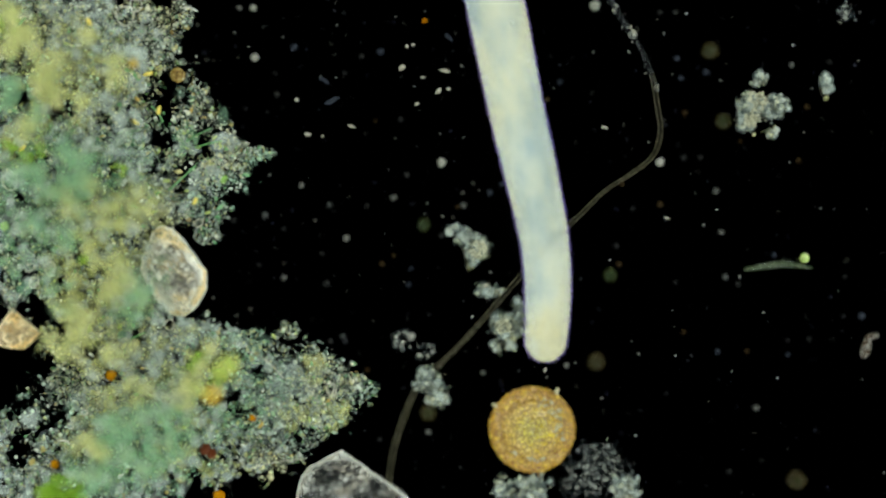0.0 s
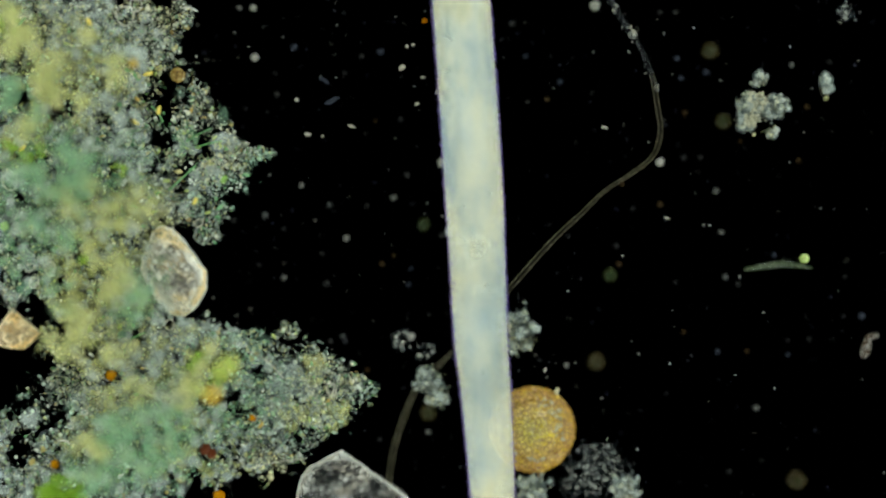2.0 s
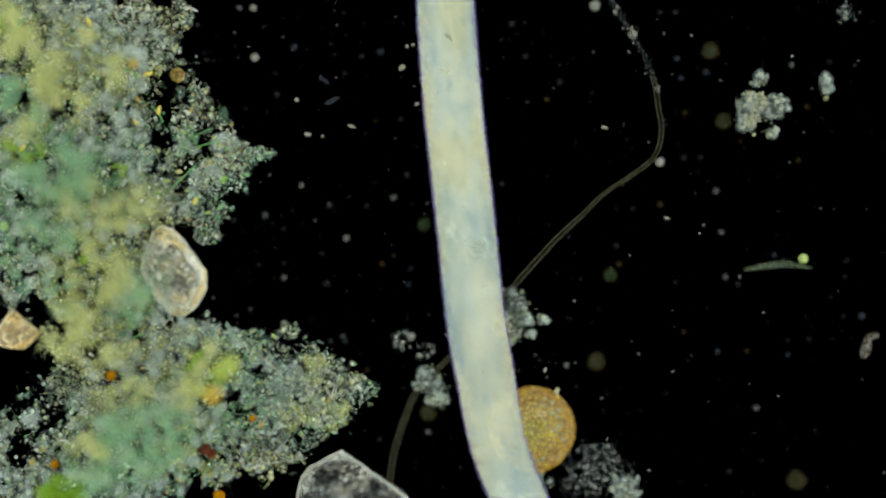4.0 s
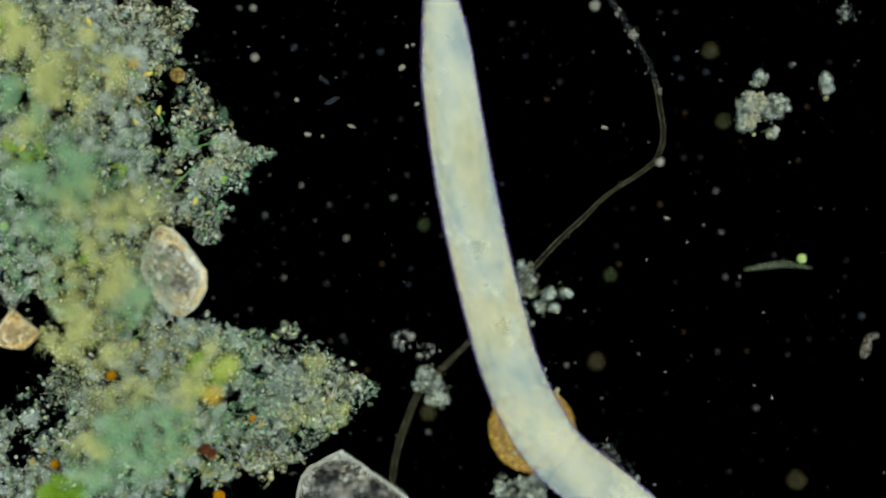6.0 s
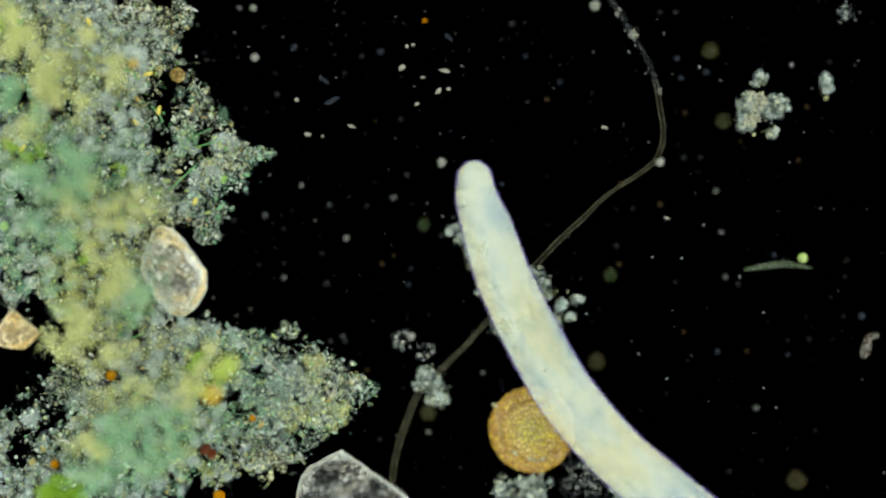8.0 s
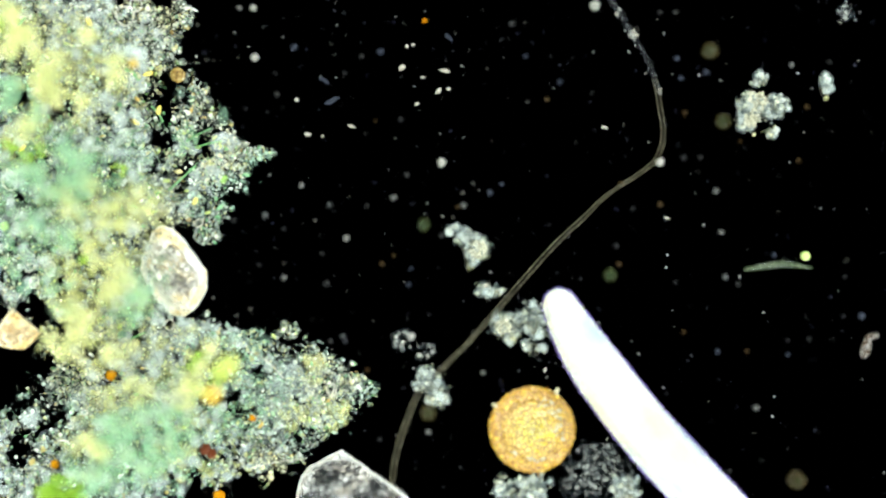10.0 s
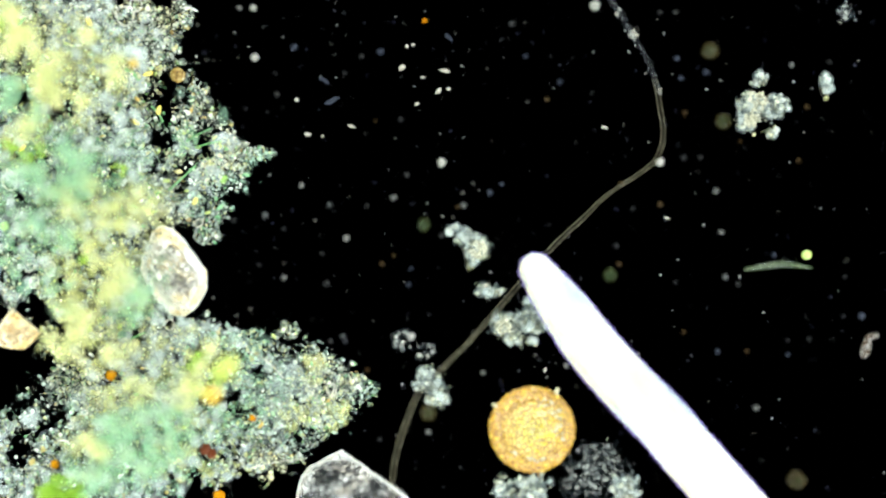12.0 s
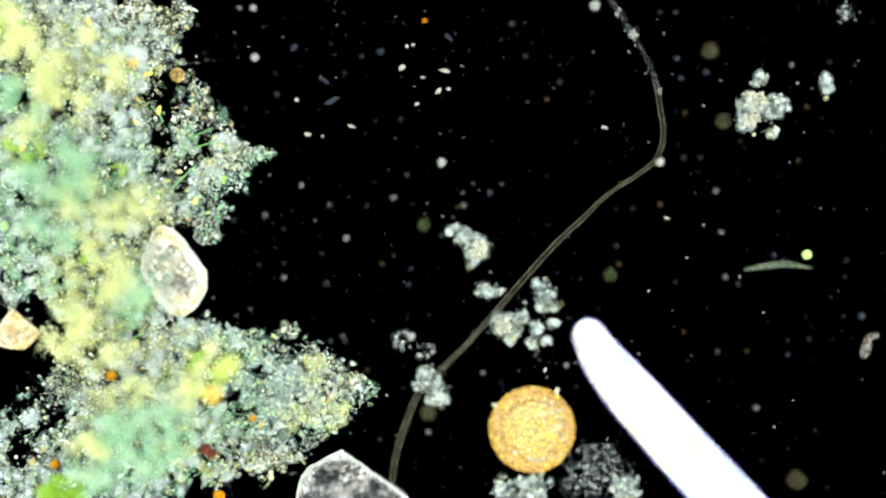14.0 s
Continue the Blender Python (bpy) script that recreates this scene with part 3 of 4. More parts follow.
def stone_mesh(half, sides, seed, rough=2.0, dent=None):
    """A broken grain: a ball cut by upright side faces (angle, distance) and bevelled above and below, then worn."""
    reach = max(d for _, d in sides) * 1.18
    bm = bmesh.new()
    bmesh.ops.create_icosphere(bm, subdivisions=5, radius=1.0)
    r = random.Random(seed)
    cuts = []
    for angle, d in sides:
        a = radians(angle)
        cuts.append((Vector((math.cos(a), math.sin(a), 0)), d))
        for up in (1, -1):
            lean = r.uniform(0.5, 1.1)
            n = Vector((math.cos(a + r.uniform(-0.2, 0.2)), math.sin(a + r.uniform(-0.2, 0.2)), up * lean)).normalized()
            cuts.append((n, n.xy.length * d + abs(n.z) * half * r.uniform(0.15, 0.5)))
    cuts += [(Vector((0, 0, 1)), half), (Vector((0, 0, -1)), half)]
    off = Vector((seed * 3.1, seed * 1.7, 0))
    for v in bm.verts:
        c = v.co * reach
        c.z *= 1.25 * half / reach
        for _ in range(2):
            for n, d in cuts:
                e = c.dot(n)
                if e > d:
                    c -= n * (e - d) * 0.92
        w = noise.noise(c / 26 + off) * rough + noise.noise(c / 8 + off) * rough * 0.5
        c += c.normalized() * w
        if dent and c.z > 0:
            c.z -= 0.9 * math.exp(-((c.x - dent[0]) ** 2 + (c.y - dent[1]) ** 2) / 90.0) * c.z
        v.co = c * U
    me = bpy.data.meshes.new("stone")
    bm.to_mesh(me)
    bm.free()
    me.polygons.foreach_set("use_smooth", [True] * len(me.polygons))
    return me


def crusted(name, half, sides, seed, mat, x, y, count, sizes, label, category, dent=None):
    """A worn grain with a thin crust of silt, thickest round its girth."""
    root = tagged(new(name), label, category)
    root.location = base(x, y, half)
    me = stone_mesh(half, sides, seed, dent=dent)
    me.materials.append(mat)
    put("stone", me, (0, 0, half * U), root)
    co = np.array([v.co[:] for v in me.vertices]) / U
    girth = np.abs(co[:, 2]) / half
    patch = np.array([max(0.0, noise.noise(Vector(q) / 22) - 0.12) for q in co])
    odds = np.exp(-(girth / 0.35) ** 2) + 0.02 + patch * 0.5
    pick = rng.choice(len(co), count, p=odds / odds.sum())
    c = co[pick] * rng.uniform(0.975, 1.0, (count, 1)) + rng.normal(size=(count, 3)) * 1.0
    v, f = blobs(c, np.minimum(rng.gamma(1.0, 0.45, count) * sizes + 0.4, 2.4), 0.5, "flake", (0.3, 1.0))
    put("silt_crust", mesh_of("silt_crust", v, f, mat_crust), (0, 0, half * U), root, "white speckled silt on the stone")["kind"] = "stuff"


crusted("sand_grain", 40, [(38, 44), (73, 70), (0, 55), (-27, 63), (-50, 73), (-101, 75), (220, 53), (207, 49), (173, 55), (155, 60), (129, 74)], 3, mat_quartz, 308, 480,
        1500, 1.0, "milky translucent quartz grain with worn facets beside the mat", "sand grain")
crusted("sand_grain", 45, [(170, 93), (142, 94), (118, 88), (88, 89), (54, 64), (20, 100), (-20, 100), (-60, 85), (-120, 85), (-160, 95)], 5, mat_darkquartz, 620, 890,
        5200, 1.5, "large clear dark quartz grain with bright silty rim", "sand grain")
crusted("shell_fragment", 20, [(47, 31), (-42, 37), (-98, 27), (180, 45), (143, 24)], 8, mat_shellpiece, 22, 588,
        420, 0.9, "cream translucent shell fragment at the mat's edge", "shell fragment", dent=(12, 13))


def shelled_amoeba():
    root = tagged(new("shelled_amoeba"), "round amber shell of a testate amoeba, granular surface", "testate amoeba")
    root.location = base(942, 760.5, 20)
    bm = bmesh.new()
    bmesh.ops.create_icosphere(bm, subdivisions=5, radius=1.0)
    for v in bm.verts:
        c = v.co
        k = 1 + 0.03 * noise.noise(c * 2.5) + 0.02 * noise.noise(c * 8)
        groove = 1 - 0.3 * math.exp(-((math.hypot(c.x, c.y) - 0.72) / 0.05) ** 2) if c.z > 0 else 1.0
        v.co = Vector((c.x * 75 * k, c.y * 75.5 * k, c.z * 15 * k * groove)) * U
    me = bpy.data.meshes.new("shell")
    bm.to_mesh(me)
    bm.free()
    me.polygons.foreach_set("use_smooth", [True] * len(me.polygons))
    me.materials.append(mat_shell)
    put("shell", me, (0, 0, 17 * U), root)
    d = rng.normal(size=(2100, 3))
    d /= np.linalg.norm(d, axis=1)[:, None]
    d[:, 2] = np.abs(d[:, 2])
    big = rng.uniform(size=2100) < 0.07
    v, f = blobs(d * (75, 75.5, 15), np.where(big, rng.uniform(3, 5, 2100), rng.uniform(0.7, 2.5, 2100)), 0.5, squash=(0.2, 1.0))
    g = put("grain_crust", mesh_of("grain_crust", v, f, mat_shellgrain), (0, 0, 17 * U), root, "fine amber grains cemented on the shell")
    g["kind"] = "stuff"
    a = np.concatenate([rng.uniform(0.6, 1.35, 26), rng.uniform(-0.5, 0.6, 22), rng.uniform(3.9, 5.2, 10)])
    d = rng.uniform(40, 58, 58)
    v, f = blobs(np.column_stack([d * np.cos(a), d * np.sin(a), np.full(58, 8.0)]), rng.uniform(3, 7, 58), 0.45, False, (0.35, 1.0))
    put("scale_patch", mesh_of("scale_patch", v, f, mat_scale), (0, 0, 19 * U), root, "pale mineral scales set in the shell")["kind"] = "stuff"
    v, f = tube([(-62, 40, 0), (-67, 43, 1), (-70, 45, 2)], [5, 3.0, 1.5], 8)
    put("spur", mesh_mixed("spur", v, f, mat_scale), (0, 0, 17 * U), root)
    v, f = tube([(12, -70, 0), (14, -88, -8), (13, -104, -16), (16, -118, -20)], [3, 2, 1.6, 1], 7)
    put("stalk", mesh_mixed("stalk", v, f, mat_shell), (0, 0, 17 * U), root)
    v, f = tube([(41, 62, 0), (44, 68, 2), (45, 72, 3)], [4.5, 3.6, 3.2], 8)
    put("peg", mesh_mixed("peg", v, f, mat_scale), (0, 0, 17 * U), root)


shelled_amoeba()


def floc(name, x, y, lobes, n, size, mat, label, category="detritus", height=34, core=()):
    """A loose clump of grains; lobes are offsets and radii from its middle."""
    pts = []
    for dx, dy, r in lobes:
        k = int(n * r * r / sum(l[2] ** 2 for l in lobes))
        for _ in range(k):
            a, d = rng.uniform(0, 2 * math.pi), r * rng.uniform(0, 1) ** 0.6
            pts.append((dx + d * math.cos(a), -(dy + d * math.sin(a)), rng.uniform(2, height * (1.1 - d / r * 0.6))))
    root = tagged(new(name), label, category)
    root.location = base(x, y, height * 0.6)
    pts = pts + [tuple(np.array(q) + rng.normal(size=3) * (4.5, 4.5, 1.5)) for q in pts]
    size_of = rng.uniform(size[0], size[1], len(pts)) * rng.uniform(0.15, 0.85, len(pts))
    v, f = blobs([(a, b, max(1.0, c)) for a, b, c in pts], size_of, 0.3, False, (0.45, 1.0))
    soft = pts[:: 14]
    v2, f2 = blobs([(a, b, max(5.0, c)) for a, b, c in soft], rng.uniform(5, 10, len(soft)), 0.2, True, (0.5, 1.0))
    if mat is not mat_dim:
        put("veil", mesh_of("veil", v2, f2, mat_palefloc, True), (0, 0, 0), root, "thin soft slime round the grains")["kind"] = "stuff"
    put("grain_mass", mesh_of("grain_mass", v, f, mat, True), (0, 0, 0), root)["kind"] = "stuff"
    if core:
        lump = []
        for dx, dy, r in core:
            for _ in range(70):
                a, d = rng.uniform(0, 2 * math.pi), r * rng.uniform(0, 1) ** 0.5
                lump.append((dx + d * math.cos(a), -(dy + d * math.sin(a)), height + rng.uniform(2, 16)))
        v, f = blobs(lump, rng.uniform(1.6, 4.6, len(lump)), 0.25, False, (0.5, 1.0))
        put("core", mesh_of("core", v, f, mat_cream, True), (0, 0, 0), root, "cream lobe of packed rounded grains")["kind"] = "stuff"
    for q in [] if mat is mat_dim else pts[:: max(1, len(pts) // max(5, min(18, len(pts) // 40)))]:
        ob = put("grain", GRAINS[int(rng.integers(len(GRAINS)))], Vector(q) * U + Vector((0, 0, 4 * U)), root)
        k = rng.uniform(size[1] * 0.4, size[1] * 0.8)
        ob.scale = (k, k * rng.uniform(0.6, 1), k * 0.7)
        ob.rotation_euler = tuple(rng.uniform(-3, 3, 3))
    return root


def grain_meshes(mat):
    made = []
    for k in range(6):
        v, f = blobs([(0, 0, 0)], [1.0], 0.22, True, (0.65, 1.0))
        made.append(mesh_of("grain", v, f, mat, k % 2 == 0))
    return made


GRAINS = grain_meshes(mat_cell)
floc("floc", 1352, 195, [(-20, -10, 20), (-26, 18, 15), (28, -10, 19), (-4, -53, 10), (18, 36, 9), (4, 4, 11)], 520, (2, 6.5), mat_clump, "cream floc of rounded grains with paler lobes", height=60, core=((-20, -12, 18), (-28, 20, 13)))
floc("floc", 1465, 149, [(-2, -9, 7), (2, 8, 7)], 60, (2, 5), mat_clump, "small pale blue-grey floc")
floc("floc", 1498, 18, [(0, 0, 10), (3, 10, 6)], 40, (3, 6), mat_dim, "small dim grey floc")
floc("floc", 835, 440, [(-33, -34, 8), (-14, -20, 13), (10, 0, 21), (0, 24, 9)], 260, (2.5, 6), mat_clump, "pale cream floc of packed grains", core=((12, 2, 15),))
floc("floc", 866, 513, [(-8, 0, 12), (14, 4, 9)], 70, (3, 6), mat_clump, "tiny pale floc beside the filament")
floc("floc", 902, 568, [(-12, 6, 19), (4, 26, 13), (22, -6, 13), (8, 6, 14)], 300, (2.5, 6), mat_clump, "pale grainy floc lying against the filament", core=((-12, 8, 13),))
floc("floc", 765, 685, [(-8, -12, 22), (8, 15, 20)], 260, (3, 6), mat_clump, "pale floc of fine grains on the filament")
floc("floc", 712, 605, [(0, 0, 22), (-14, 2, 10), (40, 20, 18)], 70, (2, 5), mat_dim, "thin dim grey floc")
floc("floc", 1055, 825, [(10, -15, 32), (-30, 30, 40), (40, 20, 30), (0, 5, 48)], 420, (1.6, 4.5), mat_dim, "thin grey floc under the amber shell")
floc("floc", 925, 868, [(-35, -5, 18), (5, 8, 30), (30, -10, 20)], 260, (3, 7), mat_clump, "pale cream floc below the amber shell")
floc("floc", 1108, 868, [(0, 0, 24)], 110, (3, 7), mat_clump, "pale cream floc at the fringe of grey debris")

DRIFTERS = [
    (floc("drifting_floc", 930, 560, [(0, -8, 17), (-4, 16, 13), (16, 20, 9)], 170, (2.5, 6), mat_clump, "pale floc pushed about by the swimming ciliate"),
     [(0, 926, 560), (2, 918, 590), (3.2, 908, 580), (5.3, 928, 495), (6.5, 934, 497), (8.1, 955, 505), (10.3, 948, 570), (12.0, 942, 560), (12.7, 955, 520), (13.3, 915, 500), (14, 965, 525)]),
    (floc("drifting_floc", 980, 535, [(-8, -12, 11), (-24, 14, 10), (-4, 16, 7), (16, -14, 8)], 110, (2, 5.5), mat_clump, "small pale floc pushed about by the swimming ciliate"),
     [(0, 905, 600), (2, 930, 600), (3.2, 925, 600), (5.3, 982, 532), (6.5, 985, 532), (8.1, 1008, 550), (10.3, 955, 605), (12.0, 945, 590), (12.7, 960, 590), (13.3, 930, 580), (14, 965, 590)]),
]


def filament():
    root = tagged(new("filament"), "long thin twin-stranded olive filament bent across the slide", "filament")
    root.location = P(1000, 410)
    w = np.linspace(0, 1, 160)
    z = 60 - 46 * np.clip((w - 0.42) / 0.3, 0, 1)
    line = spline([(1083, 2), (1100, 30), (1120, 64), (1142, 100), (1160, 145), (1168, 190), (1174, 240), (1160, 283), (1122, 314), (1075, 345),
                   (1030, 388), (985, 430), (935, 485), (880, 548), (830, 605), (785, 650), (742, 695), (718, 750), (700, 810), (690, 882), (686, 920)], 160)
    xy = local(line[:, 0], line[:, 1], z)[:, :2] - np.array([216.0, 31.0])
    tan = np.gradient(xy, axis=0)
    tan /= np.linalg.norm(tan, axis=1)[:, None]
    nrm = np.stack([-tan[:, 1], tan[:, 0]], -1)
    gap = 1.7 + 1.5 * np.abs(np.sin(w * 9)) + 0.6 * w
    for sgn in (-1, 1):
        v, f = tube(np.column_stack([xy + sgn * nrm * gap[:, None], z])[22:], (0.75 + 0.5 * w)[22:], 6)
        put("strand", mesh_mixed("strand", v, f, mat_strand), (0, 0, 0), root)
    q = np.column_stack([xy, z])[rng.integers(0, 25, 520)] + rng.normal(size=(520, 3)) * (2.6, 2.4, 1.5)
    v, f = blobs(q, rng.uniform(0.5, 1.3, 520), 0.4, False, (0.4, 1.0))
    put("frayed_end", mesh_of("frayed_end", v, f, mat_fray), (0, 0, 0), root, "frayed bluish grainy end of the filament")["kind"] = "stuff"
    v, f = tube(np.column_stack([xy, z - 1.0])[22:], (gap + 0.6)[22:], 8)
    put("sheath", mesh_mixed("sheath", v, f, mat_sheath), (0, 0, 0), root, "dim brown translucent sheath")
    for x, y, r in ((1120, 64, 9), (1166, 160, 5), (1095, 22, 6)):
        at = local(x, y, 50) - np.array([216.0, 31.0, 0])
        q = np.array([at + (rng.normal() * r * 0.5, rng.normal() * r * 0.7, 0) for _ in range(10)])
        v, f = blobs(q, rng.uniform(2, 4.5, 10), 0.3)
        put("knot", mesh_of("knot", v, f, mat_flake), (0, 0, 0), root, "pale grains stuck on the filament")["kind"] = "stuff"

    return root


FILAMENT = filament()


def green_rod():
    root = tagged(new("algal_rod"), "thin curved green algal rod", "alga")
    root.location = base(1375, 472, 20)
    line = spline([(-57, -6), (-20, 1), (15, 4), (45, 0), (62, -2)], 30)
    r = 4.6 * np.sin(np.linspace(0.35, math.pi - 0.12, 30)) + 1
    v, f = tube(np.column_stack([line, np.full(30, 20.0)]), r, 10)
    put("rod", mesh_mixed("rod", v, f, mat_greenrod), (0, 0, 0), root)


mat_greenrod = grain_mat("green_rod", [(0.3, (0.026, 0.052, 0.014)), (0.7, (0.10, 0.135, 0.058))], 12, 0.1, clear=0.62)
green_rod()
me_ball = rock((8.5, 8.5, 8.5), 12, 0.06, 0, 3)
algal_ball = loose("algal_cell", me_ball, grain_mat("lime_cell", [(0.2, (0.26, 0.38, 0.07)), (0.8, (0.48, 0.58, 0.19))], 8, 0.5), 1425, 456, 34, 0, "round lime-green algal cell resting on the rod", "algal cell")

DRIFTERS.append((algal_ball, [(0, 1424, 457), (3, 1423, 458), (6.5, 1419, 458), (10.3, 1426, 453), (14, 1428, 451)]))

# brown hook at the edge
v, f = tube(np.column_stack([spline([(-14, -22), (-8, 0), (-4, 14), (12, 18)], 16), np.full(16, 22.0)]), [4, 6, 8, 9, 9, 9, 9, 8, 7, 7, 6, 6, 6, 5, 5, 4], 8)
tagged(put("plant_fragment", mesh_mixed("plant_fragment", v, f, mat_hook), base(1542, 612, 22)), "small hooked pale brown plant fragment", "fragment")


def cell(name, x, y, r, mat, label, category, z=None, long=1.0, turn=0.0, seed=1):
    me = rock((r * long, r, r * 0.8), seed, 0.5 if r < 8 else 0.2, 3, 2 if r < 12 else 3)
    return loose(name, me, mat, x, y, (r * 0.8 if z is None else z), turn, label, category)


for i, (x, y, r) in enumerate([(197, 665, 9), (97, 822, 8), (388, 878, 10), (751, 37, 4), (447, 740, 6)]):
    cell("orange_cell", x, y, r, mat_orange, "round orange-brown cell among the debris", "algal cell", z=80 if x < 500 else None, seed=20 + i)
cell("cyst", 315, 133, 13, mat_ambercyst, "small oval amber cyst at the mat's rim", "cyst", z=58, seed=31)
cell("dark_cell", 364, 796, 10, mat_darkred, "dark red-brown cell pair on the mat", "algal cell", z=78, seed=32)
cell("dark_cell", 374, 803, 9, mat_darkred, "dark red-brown cell pair on the mat", "algal cell", z=77, seed=33)
for i, (x, y, r) in enumerate([(8, 400, 8), (395, 320, 5), (398, 316, 5)]):
    cell("green_cell", x, y, r, mat_leafgreen, "bright green algal cell in the mat", "algal cell", z=80 if r < 15 else 130, seed=40 + i)
for i, (x, y, a) in enumerate([(241, 217, -40), (157, 38, -60), (262, 131, 20), (345, 356, 70), (281, 196, 80), (40, 262, 50)]):
    cell("diatom", x, y, 3.6, mat_gold, "golden spindle-shaped diatom lying in the mat", "diatom", z=78, long=2.4, turn=a, seed=60 + i)

def chips():
    """Small bright flakes of algae strewn over the mat."""
    kinds = (("algal_chip", grain_mat("yellow_green_chip", [(0.2, (0.34, 0.46, 0.08)), (0.8, (0.62, 0.68, 0.20))], 6, 0.3, clear=0.15, single=True), "small yellow-green algal chip in the mat"),
             ("golden_chip", grain_mat("golden_chip", [(0.2, (0.52, 0.30, 0.03)), (0.8, (0.80, 0.60, 0.16))], 6, 0.3, clear=0.1, single=True), "small golden chip in the mat"),
             ("green_chip", grain_mat("green_chip", [(0.2, (0.08, 0.30, 0.12)), (0.8, (0.24, 0.52, 0.22))], 6, 0.3, clear=0.2, single=True), "small dark green algal chip in the mat"),
             ("pale_chip", grain_mat("pale_chip", [(0.2, (0.60, 0.62, 0.56)), (0.8, (0.90, 0.90, 0.82))], 6, 0.3, clear=0.1, single=True), "small clear pale chip in the mat"))
    meshes = {}
    for name, mat, label in kinds:
        for k in range(3):
            me = rock((5.2 + k, 2.2 + 0.5 * k, 1.6), 300 + k, 0.5, 6, 2)
            me.materials.append(mat)
            meshes[name, k] = me
    count = 0
    while count < 96:
        x, y = (rng.uniform(225, 450), rng.uniform(110, 420)) if count < 38 else (rng.uniform(0, 620), rng.uniform(0, 880))
        if in_mat(x, y) < 0.08 or math.hypot(x - 311, (y - 480) * 0.55) < 46:
            continue
        name, mat, label = kinds[rng.choice(4, p=(0.36, 0.16, 0.22, 0.26))]
        ob = put(name, meshes[name, int(rng.integers(3))], P(x, y, rng.uniform(58, 80)))
        ob.rotation_euler = (rng.uniform(-0.5, 0.5), rng.uniform(-0.5, 0.5), rng.uniform(0, 3.1))
        ob.scale = (rng.uniform(0.45, 1.05),) * 3
        tagged(ob, label, "algae" if name != "pale_chip" else "debris", name.replace("_", " ") + "s")
        count += 1


chips()


def empty_shell(x, y, rx, ry, z, turn):
    """A clear hollow cell wall, seen as a pale ring."""
    a = np.linspace(0, 2 * np.pi, 41)
    k = 1 + 0.06 * np.sin(3 * a + x)
    v, f = tube(np.column_stack([rx * k * np.cos(a), ry * k * np.sin(a), 1.5 * np.sin(2 * a)]), 0.9, 6)
    ob = put("empty_cell_wall", mesh_mixed("empty_cell_wall", v, f, mat_crust), P(x, y, z))
    ob.rotation_euler = (0, 0, radians(turn))
    tagged(ob, "clear empty cell wall, a pale ring in the mat", "cell wall")


for x, y, rx, ry, turn in ((221, 28, 15, 17, 20), (240, 9, 10, 11, 0), (18, 321, 13, 15, 0), (52, 474, 8, 6, 30), (88, 474, 9, 11, 0), (30, 410, 7, 5, 0), (352, 395, 8, 6, 40), (300, 575, 8, 9, 0), (586, 690, 8, 12, 20),
                           (330, 520, 9, 7, 0), (60, 500, 10, 7, 60), (150, 730, 5, 5, 0), (125, 755, 5, 4, 0)):
    empty_shell(x, y, rx, ry, 76, turn)


def green_strand(x0, y0, x1, y1, r, mat):
    line = spline([(x0, y0), ((x0 + x1) / 2 + 2, (y0 + y1) / 2 - 2), (x1, y1)], 12)
    mx, my = (x0 + x1) / 2, (y0 + y1) / 2
    v, f = tube(np.column_stack([line[:, 0] - mx, my - line[:, 1], np.zeros(12)]), r, 7)
    tagged(put("algal_strand", mesh_mixed("algal_strand", v, f, mat), P(mx, my, 70)), "thin straight green algal strand in the mat", "alga", "algal strands")


for q in ((300, 336, 346, 294, 1.5), (222, 122, 246, 142, 3.0), (330, 250, 372, 228, 1.0), (268, 188, 288, 216, 1.6), (345, 262, 392, 250, 1.0), (232, 600, 262, 588, 1.5), (20, 60, 46, 30, 1.6)):
    green_strand(*q, mat_greengrain)
for q in ((436, 622, 474, 640, 1.1), (470, 640, 500, 668, 1.0), (585, 705, 592, 690, 1.6), (20, 36, 52, 30, 1.4), (440, 830, 540, 812, 0.6), (324, 14, 348, 20, 1.6), (100, 780, 124, 786, 1.6)):
    v, f = tube(np.column_stack([spline([(q[0] - q[0], 0), ((q[2] - q[0]) / 2, (q[1] - q[3]) / 2 + 3), (q[2] - q[0], q[1] - q[3])], 10), np.zeros(10)]), q[4], 6)
    tagged(put("fibre", mesh_mixed("fibre", v, f, mat_crust), P(q[0], q[1], 72)), "fine pale plant fibre in the mat", "fibre", "fibres")


def lime_colony(x, y, lobes, n, z):
    pts = []
    for dx, dy, r in lobes:
        for _ in range(n):
            a, d = rng.uniform(0, 2 * math.pi), r * rng.uniform(0, 1) ** 0.5
            pts.append((dx + d * math.cos(a), -dy + d * math.sin(a), rng.uniform(-25, 25)))
    v, f = blobs(pts, rng.uniform(3, 8, len(pts)), 0.2, False, (0.5, 1.0))
    tagged(put("algal_colony", mesh_of("algal_colony", v, f, mat_limealga, True), P(x, y, z)), "lime-green algal colony on the mat", "alga")["kind"] = "stuff"


lime_colony(108, 868, [(0, 0, 26), (-24, 8, 18), (22, 12, 18)], 90, 115)
lime_colony(398, 655, [(0, -6, 16), (-12, 12, 14)], 16, 112)
lime_colony(68, 268, [(0, 0, 12), (-20, 8, 10)], 14, 110)
lime_colony(10, 40, [(0, 0, 22)], 30, 118)
lime_colony(345, 645, [(0, 0, 12), (10, -10, 9)], 16, 112)
lime_colony(22, 262, [(0, 0, 9)], 12, 108)
lime_colony(212, 300, [(0, 0, 10)], 8, 108)
lime_colony(150, 455, [(0, 0, 10)], 8, 108)
cell("leaf_scrap", 400, 650, 20, mat_limescrap, "lime-green translucent leaf scrap on the mat", "leaf scrap", z=165, long=1.3, turn=35, seed=71)
